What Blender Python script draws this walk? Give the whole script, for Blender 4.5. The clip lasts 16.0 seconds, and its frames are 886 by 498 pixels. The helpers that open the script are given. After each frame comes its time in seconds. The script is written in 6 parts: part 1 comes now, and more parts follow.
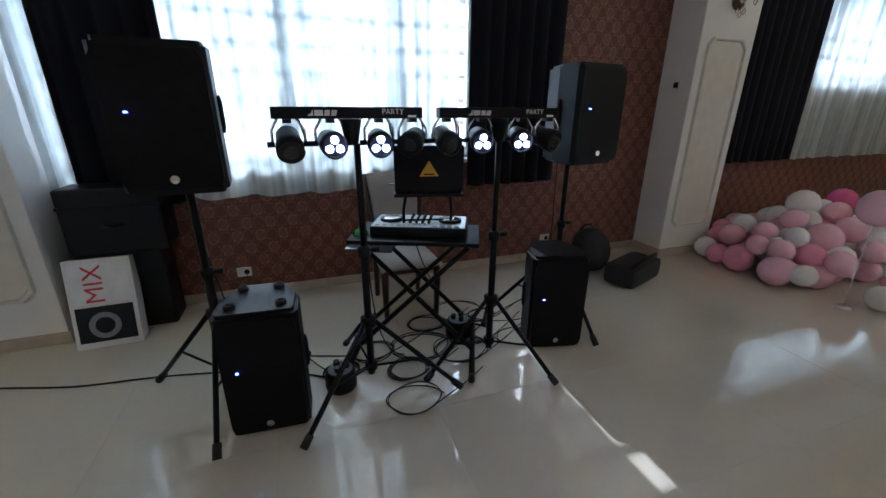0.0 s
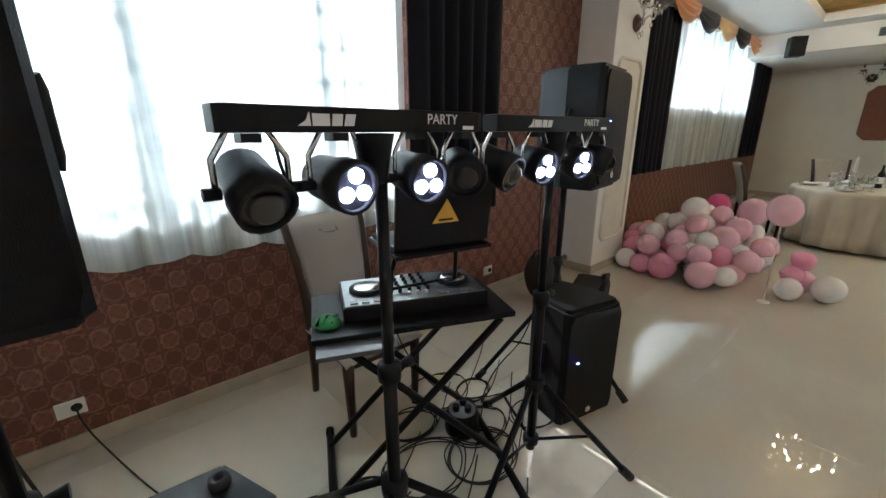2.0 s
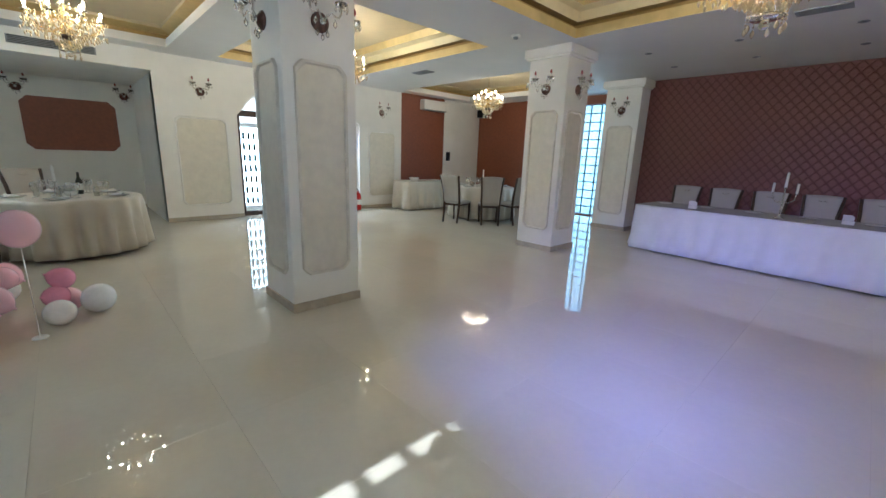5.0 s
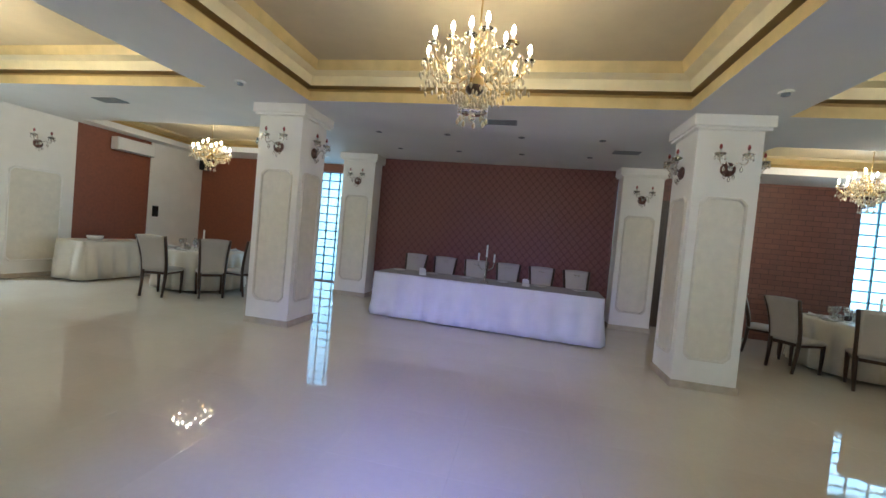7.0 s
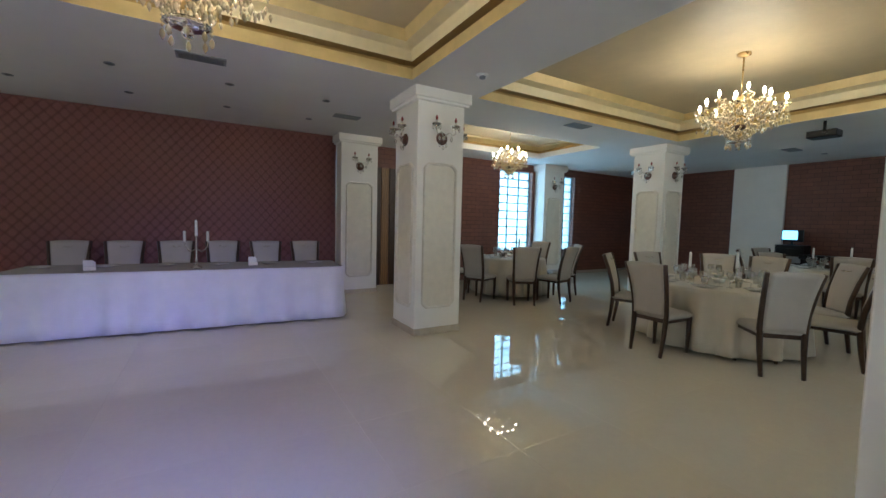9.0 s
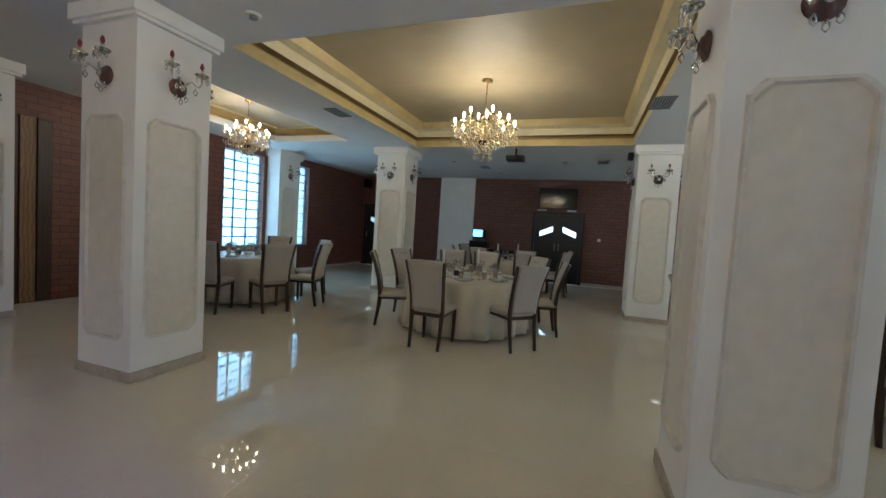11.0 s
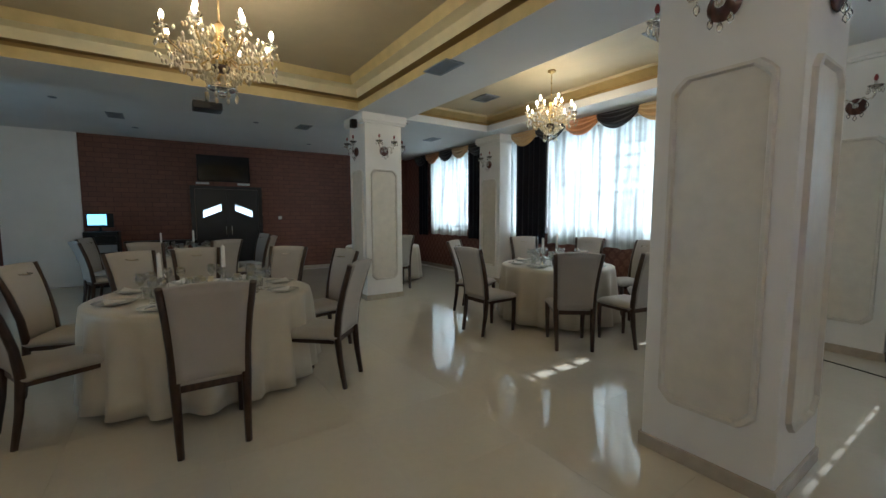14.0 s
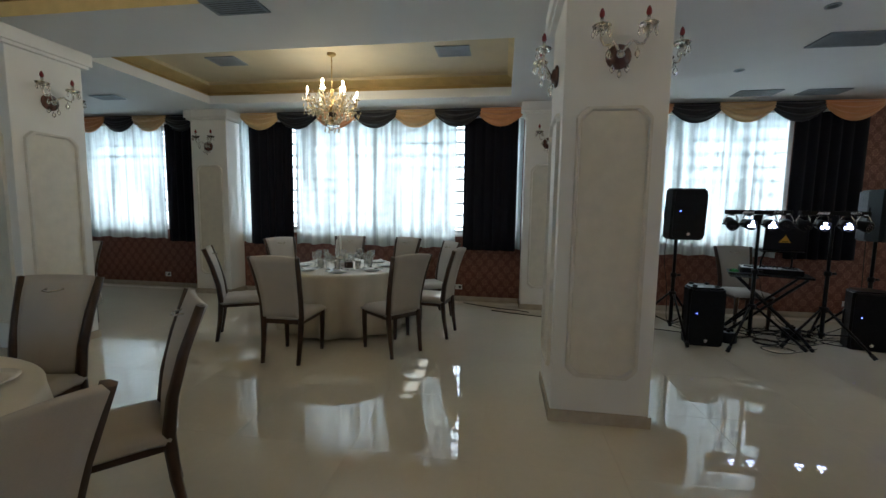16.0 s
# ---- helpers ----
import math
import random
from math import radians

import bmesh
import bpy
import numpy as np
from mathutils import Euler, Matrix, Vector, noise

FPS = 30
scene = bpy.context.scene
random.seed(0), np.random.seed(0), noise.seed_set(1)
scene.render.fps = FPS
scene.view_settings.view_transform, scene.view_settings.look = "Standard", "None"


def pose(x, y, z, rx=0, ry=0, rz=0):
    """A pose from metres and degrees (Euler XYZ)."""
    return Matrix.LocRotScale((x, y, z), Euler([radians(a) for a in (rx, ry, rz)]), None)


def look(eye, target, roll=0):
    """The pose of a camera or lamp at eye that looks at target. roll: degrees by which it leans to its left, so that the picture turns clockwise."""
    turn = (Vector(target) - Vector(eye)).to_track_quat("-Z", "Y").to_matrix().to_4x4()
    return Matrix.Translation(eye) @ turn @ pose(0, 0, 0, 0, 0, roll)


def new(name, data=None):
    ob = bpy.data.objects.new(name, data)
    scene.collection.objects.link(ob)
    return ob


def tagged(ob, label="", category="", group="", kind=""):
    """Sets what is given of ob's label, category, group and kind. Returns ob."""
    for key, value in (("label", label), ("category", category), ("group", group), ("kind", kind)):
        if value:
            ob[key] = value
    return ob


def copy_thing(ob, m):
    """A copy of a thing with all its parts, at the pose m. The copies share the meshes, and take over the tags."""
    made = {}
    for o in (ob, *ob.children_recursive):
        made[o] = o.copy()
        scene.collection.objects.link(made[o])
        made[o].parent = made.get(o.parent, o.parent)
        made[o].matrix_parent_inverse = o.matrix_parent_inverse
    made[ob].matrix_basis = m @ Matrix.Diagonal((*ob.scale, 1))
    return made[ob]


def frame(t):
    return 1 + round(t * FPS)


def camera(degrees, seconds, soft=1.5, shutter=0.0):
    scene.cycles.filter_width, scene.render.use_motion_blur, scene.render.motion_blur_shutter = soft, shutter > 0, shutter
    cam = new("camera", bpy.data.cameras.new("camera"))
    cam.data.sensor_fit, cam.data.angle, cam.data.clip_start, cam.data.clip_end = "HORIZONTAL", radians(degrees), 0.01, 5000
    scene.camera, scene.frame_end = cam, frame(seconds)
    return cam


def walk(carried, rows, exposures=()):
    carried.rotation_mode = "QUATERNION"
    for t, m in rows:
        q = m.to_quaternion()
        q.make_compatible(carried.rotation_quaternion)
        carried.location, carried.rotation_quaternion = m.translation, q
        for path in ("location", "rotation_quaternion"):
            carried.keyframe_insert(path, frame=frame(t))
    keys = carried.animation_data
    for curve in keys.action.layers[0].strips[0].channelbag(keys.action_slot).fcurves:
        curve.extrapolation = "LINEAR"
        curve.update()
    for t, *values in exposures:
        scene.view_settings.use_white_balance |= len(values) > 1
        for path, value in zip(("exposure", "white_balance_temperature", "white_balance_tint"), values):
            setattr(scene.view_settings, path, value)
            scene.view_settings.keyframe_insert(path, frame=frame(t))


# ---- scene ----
cam = camera(96.3, 16.0)
PATH = [
    (0, (0.242, 0.619, 1.532), (0.872, 2.395, 0.862), 0.3),
    (0.5, (0.119, 0.835, 1.524), (0.907, 2.569, 0.912), 1.3),
    (1, (-0.02, 1.129, 1.517), (0.99, 2.778, 1.005), -1.2),
    (1.5, (-0.031, 1.459, 1.482), (1.101, 3.018, 0.943), -0.7),
    (2, (-0.026, 1.709, 1.489), (1.242, 3.147, 0.916), -0.1),
    (2.5, (-0.082, 1.912, 1.455), (1.611, 2.805, 0.873), 1.0),
    (3, (-0.101, 2.008, 1.453), (1.831, 2.124, 0.951), 1.8),
    (3.5, (-0.051, 2.049, 1.449), (1.873, 1.801, 0.963), 2.9),
    (4, (0.126, 2.092, 1.443), (1.925, 1.356, 0.971), 1.8),
    (4.5, (0.228, 2.055, 1.435), (1.8, 0.922, 0.943), 3.2),
    (4.7, (0.244, 2.029, 1.444), (1.738, 0.799, 0.94), 2.3),
    (6.8, (0.452, 1.444, 1.427), (1.054, -0.463, 1.367), 6.0),
    (7, (0.492, 1.412, 1.451), (0.883, -0.548, 1.389), 5.3),
    (7.5, (0.661, 1.346, 1.439), (0.533, -0.647, 1.33), 2.5),
    (8, (0.751, 1.215, 1.424), (0.351, -0.743, 1.343), 2.3),
    (8.5, (0.776, 1.049, 1.454), (0.083, -0.825, 1.363), 0.5),
    (9, (0.866, 0.906, 1.422), (-0.135, -0.82, 1.291), 1.4),
    (9.5, (0.98, 0.745, 1.43), (-0.326, -0.757, 1.239), -0.3),
    (9.7, (0.944, 0.641, 1.43), (-0.436, -0.793, 1.228), 0.5),
    (11.8, (0.818, -0.599, 1.407), (-1.171, -0.747, 1.26), 1.8),
    (12, (0.755, -0.718, 1.419), (-1.235, -0.775, 1.224), 1.2),
    (12.5, (0.527, -1.048, 1.432), (-1.434, -0.773, 1.149), -0.4),
    (13, (0.166, -1.349, 1.424), (-1.759, -0.851, 1.212), -1.6),
    (13.5, (-0.245, -1.666, 1.41), (-2.057, -0.838, 1.225), 0.2),
    (14, (-0.679, -1.911, 1.429), (-2.326, -0.791, 1.255), -0.1),
    (14.5, (-1.119, -2.074, 1.425), (-2.525, -0.662, 1.254), 0.9),
    (15, (-1.516, -2.208, 1.465), (-2.492, -0.477, 1.243), -0.9),
    (15.5, (-1.913, -2.283, 1.455), (-2.529, -0.388, 1.288), -0.1),
    (16, (-2.307, -2.352, 1.474), (-2.603, -0.384, 1.282), 0.9),
]
walk(cam, [(t, look(eye, target, roll)) for t, eye, target, roll in PATH],
     exposures=[(0, 1.2, 5150, 11), (1, 1.33, 5400, 10), (2, 1.98, 5800, 8), (3.5, 1.9, 5800, 6), (4.7, 1.85, 5200, 4), (7, 1.8, 5300, 4), (7.5, 1.65, 5250, 2), (8, 1.6, 6000, 0), (8.6, 1.55, 5600, 3), (9.7, 1.6, 5250, 6),
                (11.8, 1.2, 5400, 6), (13, 1.0, 5500, 7), (13.5, 1.12, 5500, 7), (14.5, 1.05, 5450, 5), (16, 0.85, 5500, 5)])

# ---- world and large lights ----
SUN_EL, SUN_AZ = radians(37.5), radians(-0.6)
world = bpy.data.worlds.new("sky")
scene.world = world
world.use_nodes = True
wn = world.node_tree
sky = wn.nodes.new("ShaderNodeTexSky")
sky.sky_type, sky.sun_disc, sky.sun_elevation, sky.sun_rotation = "NISHITA", False, SUN_EL, SUN_AZ
wn.links.new(sky.outputs[0], wn.nodes["Background"].inputs[0])
wn.nodes["Background"].inputs[1].default_value = 0.07
sun_data = bpy.data.lights.new("sun", "SUN")
sun_data.energy, sun_data.angle, sun_data.color = 2.1, radians(0.5), (1, 0.96, 0.9)
sun = new("sun", sun_data)
sun.matrix_world = look((0, 30, 28), (-0.3, 0, 28 - 30 * math.tan(SUN_EL)))


def area(name, m, w, h, watts, color=(1, 1, 1)):
    d = bpy.data.lights.new(name, "AREA")
    d.shape, d.size, d.size_y, d.energy, d.color = "RECTANGLE", w, h, watts, color
    o = new(name, d)
    o.matrix_world = m
    return o


DAY = (0.86, 0.95, 1.0)

# ---- materials ----


class Nodes:
    """A small builder of node materials."""

    def __init__(self, name, rough=0.6, metal=0.0, color=(0.8, 0.8, 0.8)):
        self.m = bpy.data.materials.new(name)
        self.m.use_nodes = True
        self.t = self.m.node_tree
        self.b = self.t.nodes["Principled BSDF"]
        self.b.inputs["Roughness"].default_value = rough
        self.b.inputs["Metallic"].default_value = metal
        self.b.inputs["Base Color"].default_value = (*color, 1)

    def add(self, kind, **inputs):
        n = self.t.nodes.new(kind)
        for k, v in inputs.items():
            n.inputs[k.replace("_", " ")].default_value = v
        return n

    def link(self, a, b):
        self.t.links.new(a, b)

    def coords(self):
        return self.add("ShaderNodeTexCoord").outputs["Object"]

    def math(self, op, a, b=None):
        n = self.t.nodes.new("ShaderNodeMath")
        n.operation = op
        for i, v in enumerate((a, b)):
            if v is None:
                continue
            if isinstance(v, (int, float)):
                n.inputs[i].default_value = v
            else:
                self.link(v, n.inputs[i])
        return n.outputs[0]

    def noise(self, scale, detail=4, vec=None, rough=0.55):
        n = self.add("ShaderNodeTexNoise", Scale=scale, Detail=detail, Roughness=rough)
        self.link(vec or self.coords(), n.inputs["Vector"])
        return n.outputs["Fac"]

    def ramp(self, fac, stops):
        n = self.t.nodes.new("ShaderNodeValToRGB")
        e = n.color_ramp.elements
        while len(e) < len(stops):
            e.new(0.5)
        for el, (p, c) in zip(e, stops):
            el.position, el.color = p, (*c, 1)
        self.link(fac, n.inputs[0])
        return n.outputs[0]

    def color(self, out):
        self.link(out, self.b.inputs["Base Color"])
        return self

    def bump(self, height, strength=0.2, distance=0.01):
        n = self.add("ShaderNodeBump", Strength=strength, Distance=distance)
        self.link(height, n.inputs["Height"])
        self.link(n.outputs[0], self.b.inputs["Normal"])
        return self

    def rough(self, fac, lo, hi):
        n = self.t.nodes.new("ShaderNodeMapRange")
        n.inputs["To Min"].default_value, n.inputs["To Max"].default_value = lo, hi
        self.link(fac, n.inputs["Value"])
        self.link(n.outputs[0], self.b.inputs["Roughness"])
        return self


def mottled(name, c, rough=0.6, metal=0.0, scale=6.0, vary=0.12, bump=0.1, fine=90.0):
    """A surface of one colour with stains at one scale and grain at another."""
    n = Nodes(name, rough, metal, c)
    a = n.noise(scale, 5)
    g = n.noise(fine, 3)
    lo = tuple(v * (1 - vary) for v in c)
    hi = tuple(min(1, v * (1 + vary)) for v in c)
    n.color(n.ramp(a, [(0.3, lo), (0.7, hi)]))
    if bump:
        n.bump(g, bump, 0.002)
    n.rough(a, max(0.02, rough * 0.85), min(1, rough * 1.15))
    return n.m


def damask(name, ground, figure, w, h, sheen=0.35, quilt=False):
    """Wallpaper of medallions in half-drop rows, framed by curling stems; quilted: raised diamonds with a button of pattern."""
    n = Nodes(name, 0.6)
    sep = n.add("ShaderNodeSeparateXYZ")
    n.link(n.coords(), sep.inputs[0])
    flat = n.math("ADD", sep.outputs[0], sep.outputs[1])
    wob = n.math("MULTIPLY", n.math("SUBTRACT", n.noise(9.0 / w, 2), 0.5), 0.15 if quilt else 1.0)
    u = n.math("ADD", n.math("MULTIPLY", flat, 2 * math.pi / w), wob)
    v = n.math("ADD", n.math("MULTIPLY", sep.outputs[2], 2 * math.pi / h), wob)
    if quilt:
        ua, va = n.math("ADD", u, v), n.math("SUBTRACT", u, v)
        base = n.math("ABSOLUTE", n.math("MULTIPLY", n.math("COSINE", ua), n.math("COSINE", va)))
        mask = n.ramp(base, [(0.0, (0.0,) * 3), (0.22, (0.7,) * 3), (0.6, (1.0,) * 3), (0.9, (0.8,) * 3)])
    else:
        disc = n.math("MULTIPLY", n.math("ADD", n.math("MULTIPLY", n.math("COSINE", u), n.math("COSINE", v)), 1.0), 0.5)
        warp = n.math("MULTIPLY", n.math("SUBTRACT", n.noise(11.0 / w, 3), 0.5), 0.34)
        ringed = n.ramp(n.math("ADD", disc, warp), [(0.30, (0.12,) * 3), (0.40, (0.75,) * 3), (0.47, (0.1,) * 3), (0.56, (0.15,) * 3), (0.63, (1.0,) * 3), (0.70, (0.85,) * 3), (0.76, (0.25,) * 3), (0.84, (0.55,) * 3), (1.0, (0.40,) * 3)])
        petals = n.math("MULTIPLY", n.math("COSINE", n.math("MULTIPLY", u, 4.0)), n.math("COSINE", n.math("MULTIPLY", v, 4.0)))
        lace_ = n.math("ADD", n.math("MULTIPLY", petals, 0.28), 0.78)
        mask = n.math("MULTIPLY", ringed, lace_)
    mix = n.t.nodes.new("ShaderNodeMix")
    mix.data_type = "RGBA"
    n.link(mask, mix.inputs["Factor"])
    mix.inputs["A"].default_value, mix.inputs["B"].default_value = (*ground, 1), (*figure, 1)
    n.color(mix.outputs["Result"])
    n.bump(mask, 0.9 if quilt else 0.35, 0.012 if quilt else 0.003)
    n.rough(mask, 0.62, sheen)
    return n.m


plaster = mottled("white_plaster", (0.80, 0.78, 0.74), 0.55, scale=2.5, vary=0.04, bump=0.15, fine=60)
panel_paint = mottled("cream_panel_plaster", (0.70, 0.655, 0.56), 0.38, scale=9, vary=0.06, bump=0.22, fine=40)
trim_paint = mottled("tan_moulding_paint", (0.68, 0.64, 0.57), 0.5, scale=9, vary=0.08, bump=0.15)
wall_cream = mottled("cream_wall_paint", (0.74, 0.70, 0.62), 0.6, scale=2, vary=0.04, bump=0.1)
ceiling_white = mottled("ceiling_white", (0.76, 0.75, 0.73), 0.8, scale=1.5, vary=0.03, bump=0.05)
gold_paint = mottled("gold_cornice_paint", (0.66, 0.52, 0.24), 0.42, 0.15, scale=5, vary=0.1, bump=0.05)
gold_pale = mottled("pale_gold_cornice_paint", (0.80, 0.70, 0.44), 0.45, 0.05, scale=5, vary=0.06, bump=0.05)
# the recessed cove steps are a darker gold than the bands beside them
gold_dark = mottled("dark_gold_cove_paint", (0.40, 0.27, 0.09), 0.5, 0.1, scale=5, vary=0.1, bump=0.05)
coffer_tan = mottled("tan_coffer_paint", (0.56, 0.47, 0.30), 0.5, scale=3, vary=0.06, bump=0.05)
damask_red = damask("red_damask_wallpaper", (0.115, 0.036, 0.024), (0.33, 0.155, 0.10), 0.175, 0.215)


def brick_paper(name):
    """Brown red wallpaper embossed like brickwork."""
    n = Nodes(name, 0.5)
    sep = n.add("ShaderNodeSeparateXYZ")
    n.link(n.coords(), sep.inputs[0])
    flat = n.t.nodes.new("ShaderNodeCombineXYZ")
    n.link(n.math("ADD", sep.outputs[0], sep.outputs[1]), flat.inputs[0])
    n.link(sep.outputs[2], flat.inputs[1])
    bk = n.add("ShaderNodeTexBrick", Color1=(0.20, 0.074, 0.045, 1), Color2=(0.16, 0.058, 0.037, 1), Mortar=(0.085, 0.03, 0.02, 1), Scale=1.0, Mortar_Size=0.007, Mortar_Smooth=0.4, Brick_Width=0.26, Row_Height=0.10)
    n.link(flat.outputs[0], bk.inputs["Vector"])
    stain = n.t.nodes.new("ShaderNodeMix")
    stain.data_type, stain.blend_type = "RGBA", "MULTIPLY"
    stain.inputs["Factor"].default_value = 0.5
    n.link(bk.outputs["Color"], stain.inputs["A"])
    n.link(n.ramp(n.noise(9, 5), [(0.3, (0.6,) * 3), (0.7, (1,) * 3)]), stain.inputs["B"])
    n.color(stain.outputs["Result"])
    n.bump(n.math("SUBTRACT", n.math("MULTIPLY", n.noise(60, 3), 0.3), bk.outputs["Fac"]), 0.5, 0.004)
    return n.m


brick_red = brick_paper("brown_red_brick_wallpaper")
plain_red = mottled("brown_red_wallpaper", (0.21, 0.065, 0.03), 0.55, scale=18, vary=0.12, bump=0.25, fine=120)
quilt_red = damask("quilted_dark_red_wallpaper", (0.135, 0.046, 0.038), (0.20, 0.072, 0.06), 0.30, 0.35, 0.34, quilt=True)


def floor_material():
    n = Nodes("polished_cream_tile", 0.07)
    rnd = n.add("ShaderNodeObjectInfo").outputs["Random"]
    a = n.noise(1.3, 6)
    b = n.noise(22, 4)
    f = n.math("ADD", n.math("ADD", n.math("MULTIPLY", a, 0.6), n.math("MULTIPLY", b, 0.25)), n.math("MULTIPLY", rnd, 0.08))
    n.color(n.ramp(f, [(0.25, (0.60, 0.55, 0.45)), (0.75, (0.70, 0.65, 0.54))]))
    n.rough(b, 0.016, 0.034)
    n.bump(n.noise(1.6, 1), 0.012, 0.01)
    n.b.inputs["IOR"].default_value = 1.62
    return n.m


tile_mat = floor_material()
grout = mottled("grey_beige_grout", (0.52, 0.46, 0.38), 0.7, bump=0.1)
skirt_mat = mottled("beige_stone_skirting", (0.46, 0.40, 0.32), 0.25, scale=10, vary=0.1, bump=0.05)


def wood(name, c, rough=0.35):
    n = Nodes(name, rough)
    wv = n.add("ShaderNodeTexWave", Scale=6.0, Distortion=7.0, Detail=3.0)
    n.link(n.coords(), wv.inputs["Vector"])
    n.color(n.ramp(wv.outputs["Fac"], [(0.2, tuple(v * 0.65 for v in c)), (0.8, c)]))
    n.bump(n.noise(70, 3), 0.1, 0.001)
    return n.m


def cloth(name, c, sheen=0.0, scale=260.0, rough=0.85):
    n = Nodes(name, rough)
    w = n.noise(scale, 2)
    a = n.noise(5, 4)
    n.color(n.ramp(n.math("ADD", n.math("MULTIPLY", a, 0.6), n.math("MULTIPLY", w, 0.4)), [(0.3, tuple(v * 0.86 for v in c)), (0.7, c)]))
    n.bump(w, 0.25, 0.001)
    n.b.inputs["Sheen Weight"].default_value = sheen
    return n.m


dark_wood = wood("dark_stained_wood", (0.055, 0.026, 0.014))
chair_cloth = cloth("grey_beige_chair_fabric", (0.47, 0.43, 0.385), 0.1)
table_cloth_mat = cloth("cream_satin_tablecloth", (0.66, 0.60, 0.49), 0.2, rough=0.4)
head_cloth = cloth("white_tablecloth", (0.78, 0.76, 0.74), 0.1, rough=0.65)
grey_runner = cloth("grey_table_top_cloth", (0.30, 0.28, 0.25), 0.1)
navy_curtain = cloth("black_blue_curtain_velvet", (0.006, 0.006, 0.011), 0.03)
gold_satin = cloth("gold_satin", (0.62, 0.42, 0.20), 0.2, rough=0.38)
black_satin = cloth("black_satin", (0.012, 0.012, 0.016), 0.1, rough=0.4)
orange_satin = cloth("copper_satin", (0.60, 0.27, 0.11), 0.2, rough=0.38)
black_plastic = mottled("black_moulded_plastic", (0.007, 0.007, 0.008), 0.42, scale=40, vary=0.2, bump=0.4, fine=300)
black_metal = mottled("black_coated_steel", (0.009, 0.009, 0.010), 0.35, 0.3, scale=30, vary=0.2, bump=0.1)
grille_mat = mottled("black_speaker_grille", (0.006, 0.006, 0.007), 0.5, 0.3, scale=40, vary=0.3, bump=0.8, fine=420)
white_plastic = mottled("white_plastic", (0.72, 0.71, 0.68), 0.35, scale=20, vary=0.04, bump=0.03)
grey_plastic = mottled("grey_plastic", (0.22, 0.24, 0.26), 0.4, scale=20, vary=0.06, bump=0.1)
silver = mottled("silver_metal", (0.72, 0.71, 0.68), 0.22, 1.0, scale=12, vary=0.08, bump=0.05)
brass = mottled("aged_brass", (0.55, 0.40, 0.18), 0.28, 1.0, scale=12, vary=0.15, bump=0.05)
porcelain = mottled("white_porcelain", (0.80, 0.78, 0.73), 0.12, scale=8, vary=0.02, bump=0.0)
rubber = mottled("black_rubber", (0.02, 0.02, 0.02), 0.8, bump=0.3)


def glass(name, tint=(1, 1, 1), rough=0.02):
    n = Nodes(name, rough, 0, tint)
    n.b.inputs["Transmission Weight"].default_value = 1.0
    n.b.inputs["IOR"].default_value = 1.45
    return n.m


for dull in (black_plastic, grille_mat, navy_curtain, black_metal):
    dull.node_tree.nodes["Principled BSDF"].inputs["Specular IOR Level"].default_value = 0.22
clear_glass = glass("clear_glass")


def thin_glass(name):
    """Blown glass too thin to bend the view: clear, with reflections at its edges."""
    n = Nodes(name)
    tp = n.add("ShaderNodeBsdfTransparent", Color=(0.96, 0.97, 0.97, 1))
    gl = n.add("ShaderNodeBsdfGlossy", Roughness=0.02)
    lw = n.add("ShaderNodeLayerWeight", Blend=0.5)
    mx = n.t.nodes.new("ShaderNodeMixShader")
    n.link(n.math("ADD", n.math("MULTIPLY", n.math("POWER", lw.outputs["Facing"], 1.6), 0.8), 0.2), mx.inputs[0])
    n.link(tp.outputs[0], mx.inputs[1])
    n.link(gl.outputs[0], mx.inputs[2])
    n.link(mx.outputs[0], n.t.nodes["Material Output"].inputs[0])
    return n.m


drink_glass = thin_glass("thin_drinking_glass")
crystal = glass("crystal_drops", (1, 0.97, 0.9), 0.03)
# chandelier drops: the bulbs' golden light is put into the crystal colour
lit_crystal = glass("amber_crystal_drops", (1.0, 0.86, 0.58), 0.08)
lit_crystal.node_tree.nodes["Principled BSDF"].inputs["Transmission Weight"].default_value = 0.55


def glow(name, c, power):
    n = Nodes(name, 0.4, 0, c)
    n.b.inputs["Emission Color"].default_value = (*c, 1)
    n.b.inputs["Emission Strength"].default_value = power
    return n.m


bulb_glow = glow("lit_bulb", (1.0, 0.79, 0.52), 38)
led_white = glow("lit_white_led", (0.66, 0.70, 1.0), 10)
led_blue = glow("blue_indicator_led", (0.12, 0.15, 1.0), 12)
screen_glow = glow("lit_blue_screen", (0.20, 0.52, 0.75), 1.5)


